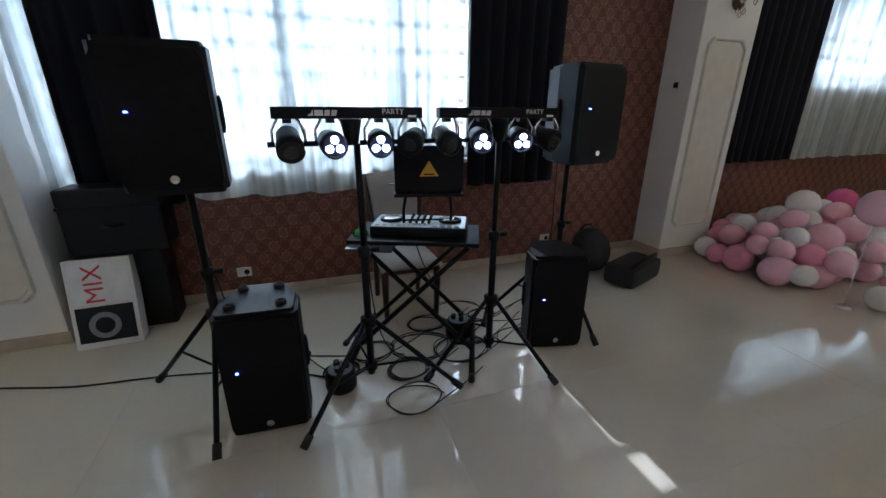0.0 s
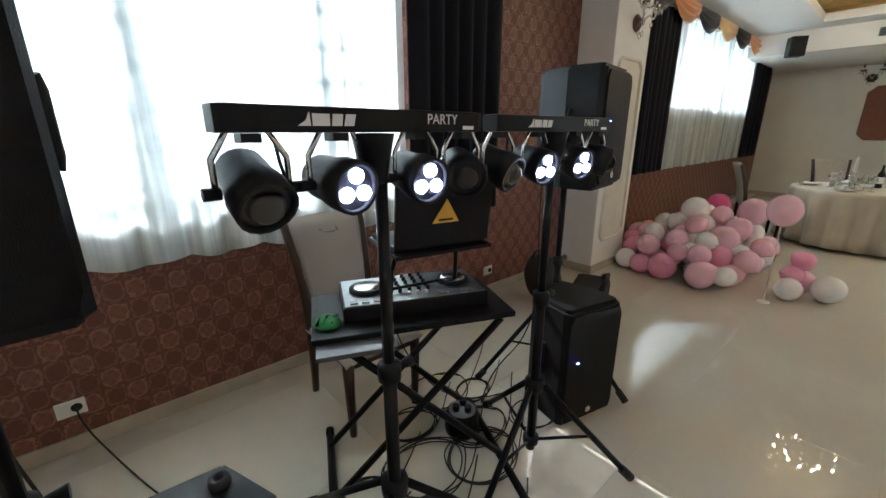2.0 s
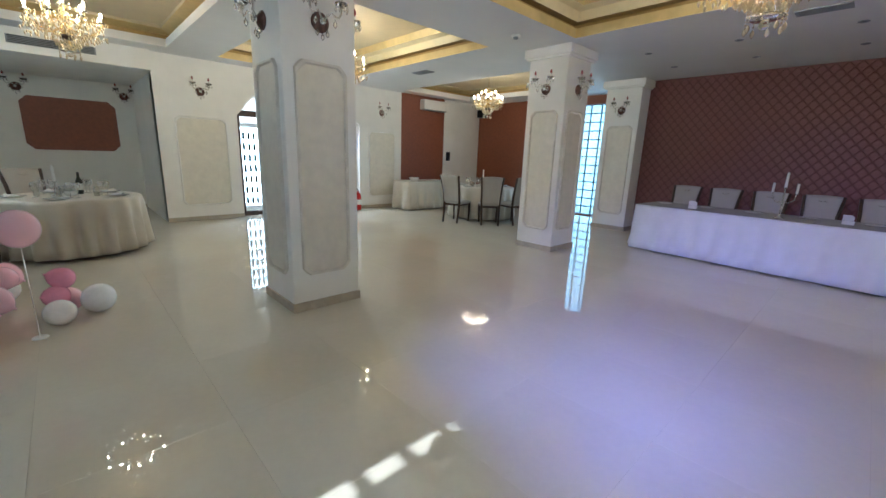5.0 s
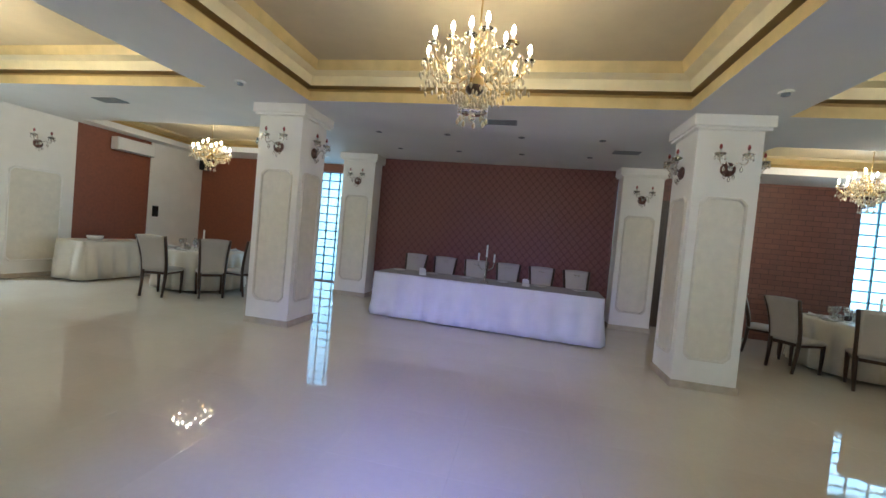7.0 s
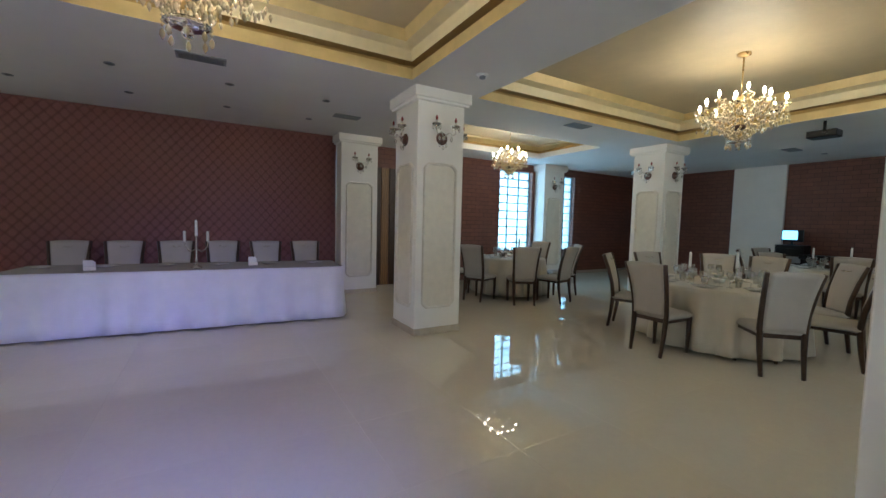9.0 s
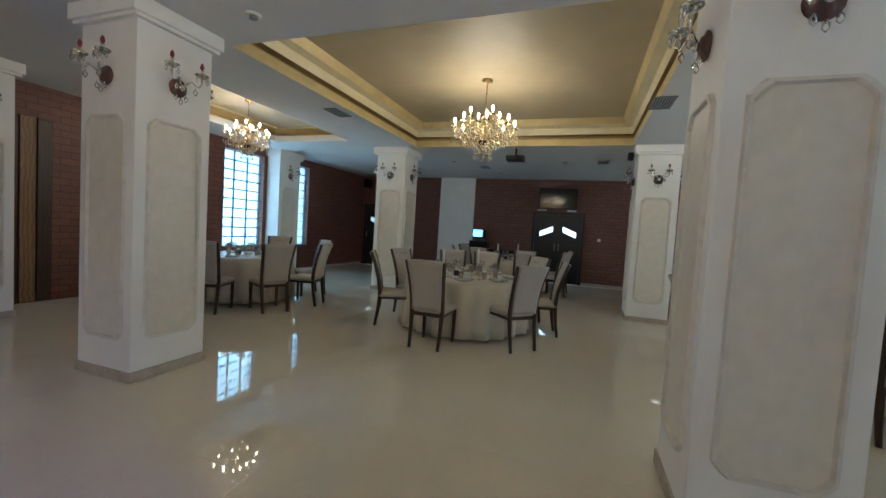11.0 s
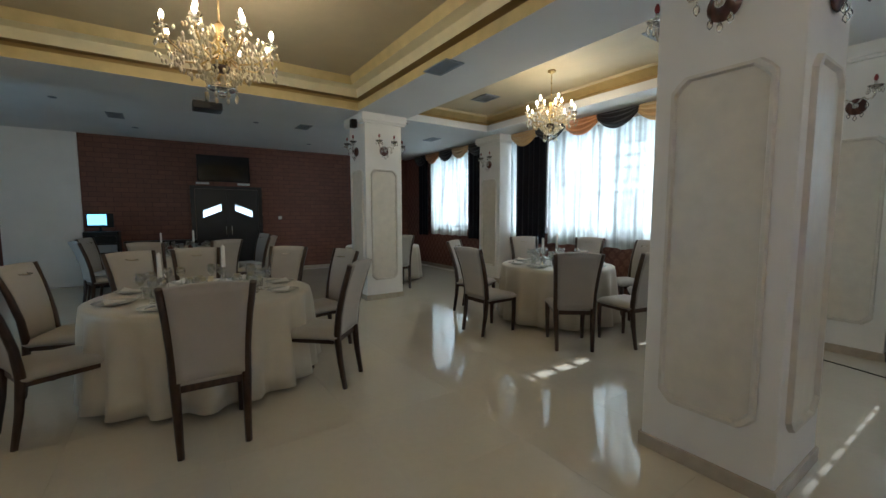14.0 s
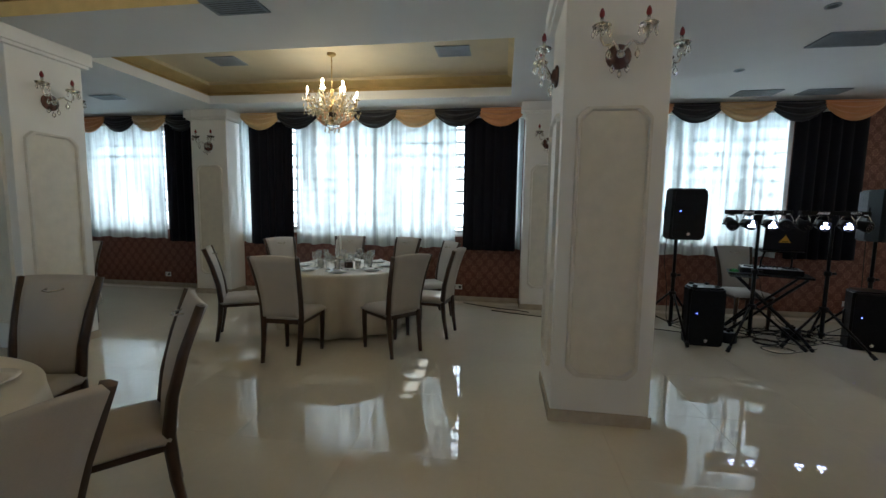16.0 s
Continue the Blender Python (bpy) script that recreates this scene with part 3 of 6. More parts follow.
def lace_curtain(x0, x1, z0, z1, seed):
    ob = part("lace_curtain", drape(x0, x1, z0, z1, 3.97, (x1 - x0) * 5.2, 0.028, seed, 0.012), lace)
    return tagged(ob, "sheer white lace curtain hanging before the window", "curtain", "window curtains")


def dark_curtain(x0, x1, z0, z1, seed):
    ob = solid(part("dark_curtain", drape(x0, x1, z0, z1, 3.93, (x1 - x0) * 7.0, 0.022, seed, 0.004), navy_curtain), 0.006)
    return tagged(ob, "black blue velvet side curtain hanging at the window", "curtain", "window curtains")


def swag(x0, x1, z, mat_, label, y=3.87, drop=0.26):
    """One festoon of a valance: folds that sag between two points."""
    def fn(u, v):
        sag = 4 * u * (1 - u)
        k = 0.1 * math.sin(v * 22) * 0.2 * sag
        return (x0 + (x1 - x0) * u, y - 0.02 - 0.055 * sag * math.sin(v * 3.0) + k, z - drop * v * (0.30 + 0.70 * sag) - 0.02 * sag * v * v)
    ob = solid(part("valance_swag", grid(bmesh.new(), fn, 20, 26), mat_), 0.005)
    return tagged(ob, label, "valance swag", "valance swags")


def valance(x0, x1, n, first):
    for i in range(n):
        a, b = x0 + (x1 - x0) * i / n, x0 + (x1 - x0) * (i + 1) / n
        m, lab = [(gold_satin, "gold satin swag of the window valance"), (black_satin, "black satin swag of the window valance"), (orange_satin, "copper satin swag of the window valance"), (black_satin, "black satin swag of the window valance")][(i + first) % 4]
        swag(a - 0.03, b + 0.03, 3.035 - 0.002 * (i % 2), m, lab, 3.87 - 0.012 * (i % 2))
    structure(part("curtain_pelmet", cube(x0, x1, 3.9, Y_N - 0.002, 2.9, 3.05), plaster), "white curtain pelmet", "trim")


for (x0, x1, z0, sd) in ((-9.95, -8.25, 0.9, 1), (-6.82, -6.6, 0.88, 7), (-2.14, -2.03, 0.88, 8), (-5.78, -3.07, 0.88, 2), (-0.55, 1.55, 0.88, 3), (-1.36, -1.2, 0.95, 5), (6.0, 9.95, 0.95, 4)):
    lace_curtain(x0, x1, z0, 2.98, sd)
for (x0, x1, z0, sd) in ((-8.22, -7.55, 0.86, 11), (-10.5, -9.98, 0.86, 12), (-6.62, -5.8, 0.86, 13), (-2.95, -2.12, 0.86, 14), (-1.19, -0.52, 0.87, 15), (1.64, 2.54, 0.87, 16), (4.8, 5.98, 0.95, 17), (9.98, 11.2, 0.95, 18)):
    dark_curtain(x0, x1, z0, 3.0, sd)
valance(-10.55, -7.5, 5, 1)
valance(-6.66, -2.06, 7, 0)
valance(-1.3, 2.6, 6, 1)
valance(4.6, 11.3, 8, 1)
for i, (a, b, c, d) in enumerate(NORTH):
    area("window_daylight", pose((a + b) / 2, Y_N + 0.28, (c + d) / 2, -90, 0, 0), b - a, d - c, 10.0 * (b - a) * (d - c), DAY)


# ---- tall grid windows on the south side ----
grid_pane = Nodes("milky_window_pane", 0.15)
_t = grid_pane.add("ShaderNodeBsdfTranslucent", Color=(0.75, 0.88, 0.95, 1))
_p = grid_pane.add("ShaderNodeBsdfTransparent", Color=(0.85, 0.93, 0.97, 1))
_m = grid_pane.t.nodes.new("ShaderNodeMixShader")
grid_pane.link(grid_pane.ramp(grid_pane.noise(3, 3), [(0.3, (0.35,) * 3), (0.7, (0.75,) * 3)]), _m.inputs[0])
grid_pane.link(_t.outputs[0], _m.inputs[1])
grid_pane.link(_p.outputs[0], _m.inputs[2])
grid_pane.link(_m.outputs[0], grid_pane.t.nodes["Material Output"].inputs[0])
grid_pane = grid_pane.m
# dark grey green: the shadow in the block joints is put into the colour
grid_frame = mottled("grey_green_block_joints", (0.10, 0.16, 0.18), 0.6, bump=0.1)


def grid_window(name, x0, x1, z0, z1, y, nx, nz):
    w = structure(new(name), "tall bluish window divided by thin bars", "window")
    for i in range(nx + 1):
        x = x0 + (x1 - x0) * i / nx
        part("bar", cube(x - 0.014, x + 0.014, y - 0.15, y - 0.12, z0, z1), grid_frame, w)
    for j in range(nz + 1):
        z = z0 + (z1 - z0) * j / nz
        part("bar", cube(x0, x1, y - 0.118, y - 0.095, z - 0.014, z + 0.014), grid_frame, w)
    for i in range(nx):
        for j in range(nz):
            a, b = x0 + (x1 - x0) * i / nx, x0 + (x1 - x0) * (i + 1) / nx
            c, d = z0 + (z1 - z0) * j / nz, z0 + (z1 - z0) * (j + 1) / nz
            p = part("pane", cube(a + 0.013, b - 0.013, y - 0.165, y - 0.155, c + 0.013, d - 0.013), grid_pane, w)
            p.visible_shadow = False
    return w


grid_window("window_5", *GLASS_SE, Y_S, 4, 13)
for i, g in enumerate(GLASS_SW):
    grid_window("window_%d" % (6 + i), *g, Y_SW, 3 if i == 0 else 2, 10)
for g, y, e in ((GLASS_SE, Y_S, 2.5), (GLASS_SW[0], Y_SW, 6), (GLASS_SW[1], Y_SW, 4)):
    area("window_daylight", pose((g[0] + g[1]) / 2, y - 0.3, (g[2] + g[3]) / 2, 90, 0, 0), g[1] - g[0], g[3] - g[2], e * (g[1] - g[0]) * (g[3] - g[2]), (0.66, 0.88, 1.0))


# ---- chairs ----
def make_chair():
    c = thing("dining_chair", pose(0, 0, 0), "dark wood dining chair with grey beige upholstery", "chair", "dining chairs")
    # front of the seat towards +y
    for sx in (-1, 1):
        part("front_leg", tube(bmesh.new(), [(sx * 0.195, 0.21, 0.0), (sx * 0.2, 0.215, 0.25), (sx * 0.2, 0.215, 0.42)], [0.019, 0.025, 0.029], 6), dark_wood, c)
        pts = [(sx * 0.18, -0.27, 0.0), (sx * 0.185, -0.235, 0.22), (sx * 0.19, -0.215, 0.44), (sx * 0.195, -0.235, 0.62), (sx * 0.21, -0.285, 0.82), (sx * 0.232, -0.355, 1.03)]
        part("back_post", tube(bmesh.new(), pts, [0.02, 0.025, 0.03, 0.027, 0.025, 0.022], 6), dark_wood, c)
    bm = cube(-0.2, 0.2, -0.215, 0.215, 0.375, 0.42, bevel=0.006)
    part("seat_frame", bm, dark_wood, c)

    def seat(u, v):
        x, y = -0.235 + 0.47 * u, -0.225 + 0.475 * v
        e = min(u, 1 - u, v, 1 - v)
        return (x * (0.95 + 0.05 * v), y, 0.435 + 0.05 * min(1, e * 7) ** 0.5)
    bm = grid(bmesh.new(), seat, 12, 12)
    part("seat", solid_bm(bm, 0.035), chair_cloth, c)

    def back(u, v):
        z = 0.45 + 0.585 * v
        w = 0.185 + 0.03 * v ** 1.6
        lean = -0.215 - 0.02 * v - 0.12 * v ** 2
        bulge = 0.02 * (1 - (2 * u - 1) ** 2)
        return ((2 * u - 1) * w, lean + bulge, z + 0.012 * (1 - (2 * u - 1) ** 2) * (v > 0.95))
    part("back_handle", tube(bmesh.new(), [(-0.05, -0.312, 0.962), (-0.04, -0.268, 0.957), (0, -0.262, 0.952), (0.04, -0.268, 0.957), (0.05, -0.312, 0.962)], 0.006, 6), silver, c, "small silver pull handle")
    part("backrest", solid_bm(grid(bmesh.new(), back, 10, 12), 0.035), chair_cloth, c)
    return c


def solid_bm(bm, t):
    """Gives a sheet thickness, along its normals."""
    bmesh.ops.recalc_face_normals(bm, faces=bm.faces)
    bmesh.ops.solidify(bm, geom=bm.faces[:], thickness=t)
    bmesh.ops.recalc_face_normals(bm, faces=bm.faces)
    return bm


chair_one = make_chair()
_first_chair = [True]


def chair_at(x, y, turn, label=""):
    m = pose(x, y, 0, 0, 0, turn)
    if _first_chair:
        _first_chair.clear()
        chair_one.matrix_world = m
        o = chair_one
    else:
        o = copy_thing(chair_one, m)
    if label:
        o["label"] = label
    return o


def ring_of_chairs(cx, cy, r, angles):
    """Chairs round a table, facing its middle; angles in degrees from +x."""
    for a in angles:
        a, nearer = a if isinstance(a, tuple) else (a, 0)
        x, y = cx + (r + nearer) * math.cos(radians(a)), cy + (r + nearer) * math.sin(radians(a))
        chair_at(x, y, a + 90 + 4 * math.sin(a * 7.3))


# ---- tables ----
def round_table(cx, cy, r, seed, label="round table under a cream satin cloth"):
    t = thing("round_table", pose(cx, cy, 0), label, "table", "round tables")
    bm = lathe(bmesh.new(), [(0, 0.70), (r - 0.02, 0.70), (r - 0.01, 0.715), (r - 0.02, 0.735), (0, 0.735)], 40)
    part("tabletop", bm, dark_wood, t)
    for k in range(4):
        a = math.pi / 4 + k * math.pi / 2
        q = (0.45 * r * math.cos(a), 0.45 * r * math.sin(a))
        part("leg", tube(bmesh.new(), [(q[0], q[1], 0), (q[0], q[1], 0.7)], 0.025, 6), black_metal, t)
    rng = random.Random(seed)
    n = rng.randint(17, 21)
    ph = rng.uniform(0, 6)
    prof = [(0.02, 0.745), (0.5, 0.745), (0.9, 0.745), (0.985, 0.743), (1.005, 0.735), (1.012, 0.70), (1.02, 0.6), (1.02, 0.45), (1.022, 0.3), (1.025, 0.15), (1.03, 0.035)]
    bm = bmesh.new()
    seg = n * 8
    rows = []
    for f, z in prof:
        row = []
        drop = max(0.0, (0.735 - z) / 0.7)
        for k in range(seg):
            a = 2 * math.pi * k / seg
            w = math.sin(n * a + ph + 0.8 * math.sin(3 * a + ph)) + 0.4 * math.sin(n * 0.5 * a * 2 / 3 + ph)
            rr = r * f + drop ** 0.8 * (0.068 * w)
            row.append(bm.verts.new((rr * math.cos(a), rr * math.sin(a), z + (0.012 * w if z < 0.05 else 0))))
        rows.append(row)
    for A, B in zip(rows, rows[1:]):
        for k in range(seg):
            f = bm.faces.new((A[k], A[(k + 1) % seg], B[(k + 1) % seg], B[k]))
            f.smooth = True
    bm.faces.new(rows[0])
    c = part("tablecloth", bm, table_cloth_mat)
    c.matrix_world = pose(cx, cy, 0)
    solid(c, 0.003)
    tagged(c, "cream satin tablecloth falling in folds to the floor", "tablecloth", "tablecloths")
    return t


def straight_table(cx, cy, w, d, turn, label, mat_top, mat_skirt, h=0.75):
    t = thing("banquet_table", pose(cx, cy, 0, 0, 0, turn), label, "table")
    part("tabletop", cube(-w / 2 + 0.02, w / 2 - 0.02, -d / 2 + 0.02, d / 2 - 0.02, h - 0.04, h - 0.012, bevel=0.004), dark_wood, t)
    for sx in (-1, 1):
        for sy in (-1, 1):
            part("leg", tube(bmesh.new(), [(sx * (w / 2 - 0.12), sy * (d / 2 - 0.12), 0), (sx * (w / 2 - 0.12), sy * (d / 2 - 0.12), h - 0.04)], 0.022, 6), black_metal, t)
    # skirted cloth: a path round the edge with pleats
    per = 2 * (w + d)

    def edge(s):
        s = s % per
        for L, p, dr, nm in ((w, (-w / 2, -d / 2), (1, 0), (0, -1)), (d, (w / 2, -d / 2), (0, 1), (1, 0)), (w, (w / 2, d / 2), (-1, 0), (0, 1)), (d, (-w / 2, d / 2), (0, -1), (-1, 0))):
            if s <= L:
                return (p[0] + dr[0] * s, p[1] + dr[1] * s), nm
            s -= L
        return (-w / 2, -d / 2), (0, -1)
    n = int(per / 0.028)
    bm = bmesh.new()
    rows = []
    for j, z in enumerate((h, h - 0.03, h * 0.72, h * 0.45, h * 0.2, 0.02)):
        row = []
        drop = (h - z) / h
        for k in range(n):
            s = per * k / n
            (px, py), nm = edge(s)
            wv = 0.75 * math.sin(s * 20 + 1.5 * math.sin(s * 2.1)) + 0.5 * math.sin(s * 8.3 + 2)
            o = 0.004 + drop * (0.075 + 0.06 * wv)
            row.append(bm.verts.new((px + nm[0] * o, py + nm[1] * o, z + (0.012 * wv if j == 5 else 0))))
        rows.append(row)
    for A, B in zip(rows, rows[1:]):
        for k in range(n):
            f = bm.faces.new((A[k], A[(k + 1) % n], B[(k + 1) % n], B[k]))
            f.smooth = True
    bm.faces.new(rows[0]).material_index = 1
    c = part("tablecloth", bm, [mat_skirt, mat_top])
    c.matrix_world = pose(cx, cy, 0, 0, 0, turn)
    solid(c, 0.003)
    tagged(c, "pleated cloth falling to the floor from a banquet table", "tablecloth")
    return t


TABLES = [(-4.72, -1.68, 0.85, 0.24, (-4, (50.5, -0.05), (102, -0.03), 140, 180, 205, (249, -0.07), (293, -0.08))), (-9.1, -1.75, 0.8, 0.34, (20, 65, 110, 250, 295, 340)), (-4.3, 2.45, 0.74, 0.42, (267, 317, 352, 32, 72, 110, 152, 215)),
          (-4.5, -5.55, 0.72, 0.36, (20, 62, 100, 150, 200, 330)), (-8.75, 1.95, 0.8, 0.34, (-12,)), (7.6, 1.95, 0.75, 0.33, (112, 20)), (6.75, -5.45, 0.75, 0.33, (100, 140, 170))]
for i, (cx, cy, r, gap, an) in enumerate(TABLES):
    round_table(cx, cy, r, 40 + i)
    ring_of_chairs(cx, cy, r + gap, an)
HEAD = (1.06, -5.45, 3.75, 0.95)
straight_table(*HEAD, -4, "long head table with a white pleated cloth", grey_runner, head_cloth)
for i in range(6):
    chair_at(-0.55 + i * 0.64, -6.22 + 0.03 * math.sin(i * 2.1) + (0.1 - i * 0.04), 0, "dining chair with grey beige back behind the head table")
straight_table(8.8, -5.25, 1.5, 0.65, 90, "small buffet table with a cream pleated cloth", table_cloth_mat, table_cloth_mat)


# ---- chandeliers ----
def make_chandelier():
    c = thing("chandelier", pose(0, 0, 0), "brass and crystal chandelier with lit candle bulbs", "chandelier", "chandeliers")
    # origin at the ceiling; the body hangs below
    part("canopy", lathe(bmesh.new(), [(0, 0), (0.07, -0.002), (0.065, -0.03), (0.02, -0.05), (0, -0.05)], 16), brass, c)
    part("rod", tube(bmesh.new(), [(0, 0, -0.05), (0, 0, -0.55)], 0.008, 6), brass, c)
    part("stem", lathe(bmesh.new(), [(0.01, -0.40), (0.04, -0.44), (0.025, -0.50), (0.05, -0.56), (0.02, -0.62), (0.06, -0.70), (0.075, -0.76), (0.05, -0.80), (0.02, -0.85), (0.035, -0.90), (0, -0.95)], 14), brass, c)
    for tier, (n, R, zb, off) in enumerate(((8, 0.39, -0.66, 0.0), (4, 0.21, -0.52, 0.4))):
        for k in range(n):
            a = 2 * math.pi * k / n + off
            ca, sa = math.cos(a), math.sin(a)
            pts = [(r * ca, r * sa, z) for r, z in ((0.03, zb - 0.02), (R * 0.35, zb - 0.10), (R * 0.7, zb - 0.09), (R * 0.95, zb - 0.01), (R, zb + 0.06))]
            arm = part("arm", tube(bmesh.new(), pts, 0.008, 6), brass, c)
            part("drip_pan", lathe(bmesh.new(), [(0.012, 0.0), (0.045, 0.012), (0.05, 0.022), (0.015, 0.018), (0.012, 0.03)], 10, (R * ca, R * sa, zb + 0.055)), crystal, arm)
            part("candle", lathe(bmesh.new(), [(0.011, 0.0), (0.011, 0.045), (0, 0.046)], 8, (R * ca, R * sa, zb + 0.08)), white_plastic, arm)
            b = part("bulb", lathe(bmesh.new(), [(0.008, 0), (0.014, 0.016), (0.016, 0.034), (0.009, 0.06), (0, 0.076)], 10, (R * ca, R * sa, zb + 0.125)), bulb_glow, arm)
            b.visible_shadow = False
            bm = bmesh.new()
            rng = random.Random(k + 50 * tier)
            for q in range(26):
                b2 = a + rng.uniform(-0.4, 0.4)
                rr = R * rng.uniform(0.6, 1.12)
                zz = zb + 0.09 - rng.uniform(0.0, 0.24)
                lathe(bm, [(0, 0.02), (0.011, 0.005), (0.012, -0.008), (0, -0.035)], 5, (rr * math.cos(b2), rr * math.sin(b2), zz))
            tagged(part("crystal_trim", bm, lit_crystal, arm), kind="stuff")
    bm = bmesh.new()
    rng = random.Random(5)
    for q in range(150):
        a, f = rng.uniform(0, 6.28), rng.uniform(0, 1)
        rr = 0.05 + 0.28 * (1 - f) * rng.uniform(0.5, 1)
        lathe(bm, [(0, 0.02), (0.011, 0.005), (0.012, -0.008), (0, -0.032)], 5, (rr * math.cos(a), rr * math.sin(a), -0.74 - 0.22 * f))
    tagged(part("crystal_fringe", bm, lit_crystal, c), kind="stuff")
    for tier, (n, R, z) in enumerate(((16, 0.30, -0.70), (10, 0.16, -0.54), (8, 0.11, -0.93))):
        for k in range(n):
            a = 2 * math.pi * (k + 0.5 * tier) / n
            bm = bmesh.new()
            for q in range(4):
                lathe(bm, [(0, 0.012), (0.009, 0.0), (0, -0.012)], 6, (R * math.cos(a), R * math.sin(a), z - 0.024 * q))
            lathe(bm, [(0, 0.0), (0.012, -0.02), (0.014, -0.04), (0, -0.065)], 6, (R * math.cos(a), R * math.sin(a), z - 0.085))
            part("crystal_string", bm, lit_crystal, c)
    part("ball", sphere(bmesh.new(), (0, 0, -0.80), 0.07, 16, 10, 0.7), dark_wood, c, "dark red-brown turned ball")
    part("dish", lathe(bmesh.new(), [(0.02, -0.955), (0.10, -0.965), (0.115, -0.975), (0.09, -0.985), (0.02, -0.99)], 16), crystal, c)
    part("crystal_ball", sphere(bmesh.new(), (0, 0, -1.02), 0.03), crystal, c)
    for o in c.children_recursive:
        if not o.name.startswith(("canopy", "rod")):
            o.data.transform(Matrix.Translation((0, 0, -0.1)))
    return c


chand_one = make_chandelier()
CHANDELIERS = [(0.97, -1.64, 3.50, 1.0), (-4.57, -1.51, 3.50, 1.06), (6.7, -1.65, 3.50, 1.0), (-4.44, 2.43, 3.36, 0.8), (6.75, 1.75, 3.36, 0.85), (7.0, -5.75, 3.36, 0.85), (-4.4, -5.55, 3.36, 0.85)]
for i, (x, y, z, s) in enumerate(CHANDELIERS):
    m = pose(x, y, z, 0, 0, 17 * i)
    if i == 0:
        chand_one.matrix_world = m
    else:
        o = copy_thing(chand_one, m)
        o.scale = (s, s, min(s, 0.95))


# ---- wall sconces ----
sconce_wood = wood("dark_red_sconce_disc", (0.13, 0.06, 0.045), 0.2)


def make_sconce():
    """A two-armed crystal sconce on a wall that faces -y; its origin is on the wall."""
    c = thing("wall_sconce", pose(0, 0, 0), "unlit crystal wall sconce with two candle arms", "wall lamp", "wall sconces")
    bm = lathe(bmesh.new(), [(0, 0), (0.07, 0.002), (0.08, 0.012), (0.076, 0.022), (0.055, 0.028), (0.048, 0.042), (0.02, 0.05), (0, 0.05)], 20)
    bmesh.ops.rotate(bm, verts=bm.verts, matrix=Matrix.Rotation(radians(90), 3, "X"))
    part("backplate", bm, sconce_wood, c)
    bm = lathe(bmesh.new(), [(0, 0.05), (0.022, 0.052), (0.026, 0.064), (0.012, 0.078), (0, 0.08)], 12)
    bmesh.ops.rotate(bm, verts=bm.verts, matrix=Matrix.Rotation(radians(90), 3, "X"))
    part("boss", bm, silver, c, "turned silver boss")
    for sx in (-1, 1):
        pts = [(0, -0.05, 0.0), (sx * 0.035, -0.085, 0.045), (sx * 0.06, -0.1, 0.065), (sx * 0.085, -0.11, 0.04), (sx * 0.115, -0.115, 0.035), (sx * 0.135, -0.12, 0.07), (sx * 0.135, -0.12, 0.125)]
        arm = part("arm", tube(bmesh.new(), pts, [0.011, 0.009, 0.008, 0.008, 0.008, 0.009, 0.011], 7), silver, c)
        e = (sx * 0.135, -0.12, 0.125)
        part("drip_pan", lathe(bmesh.new(), [(0.012, -0.012), (0.045, 0.008), (0.058, 0.022), (0.055, 0.026), (0.014, 0.014)], 14, e), crystal, arm)
        part("candle", lathe(bmesh.new(), [(0.014, 0.012), (0.012, 0.025), (0.012, 0.07), (0, 0.071)], 8, e), silver, arm)
        part("bulb", lathe(bmesh.new(), [(0.009, 0.071), (0.017, 0.085), (0.015, 0.105), (0.006, 0.125), (0, 0.13)], 8, e), red_bulb, arm, "dark red unlit bulb")
        for k in range(5):
            a = -1.57 + (k - 2) * 0.75
            part("drop", lathe(bmesh.new(), [(0, 0.0), (0.004, -0.015), (0.009, -0.03), (0.011, -0.045), (0, -0.065)], 6, (e[0] + 0.05 * math.cos(a), e[1] + 0.05 * math.sin(a), e[2] + 0.012)), crystal, arm)
        part("scroll_drop", lathe(bmesh.new(), [(0, 0.03), (0.004, 0.01), (0.016, -0.008), (0.017, -0.026), (0, -0.05)], 8, (sx * 0.085, -0.11, 0.0)), crystal, c)
    for dx, dz in ((-0.045, -0.07), (0.0, -0.10), (0.045, -0.07)):
        part("drop", lathe(bmesh.new(), [(0, 0.03), (0.003, 0.008), (0.014, -0.008), (0.015, -0.026), (0, -0.045)], 8, (dx, -0.05, dz)), crystal, c)
    return c


red_bulb = mottled("dark_red_bulb_glass", (0.22, 0.03, 0.03), 0.12, bump=0.0)
sconce_one = make_sconce()
SCONCES = []
for x, y in COLUMNS.values():
    SCONCES += [(x + CW / 2, y, 0), (x + CW / 2, y + CW, 180), (x, y + CW / 2, -90), (x + CW, y + CW / 2, 90)]
SCONCES += [(-1.6, -6.62, 180), (4.07, -6.58, 180), (-1.7, 3.69, 0), (-7.16, 3.69, 0), (4.2, 3.69, 0), (-7.24, Y_SW + 0.382, 180), (X_E, -0.12, -90), (X_E, -4.3, -90), (X_NICHE, 2.46, -90), (X_NICHE, 0.8, -90)]
for i, (x, y, a) in enumerate(SCONCES):
    m = pose(x, y, 2.47, 0, 0, a)
    if i == 0:
        sconce_one.matrix_world = m
    else:
        copy_thing(sconce_one, m)


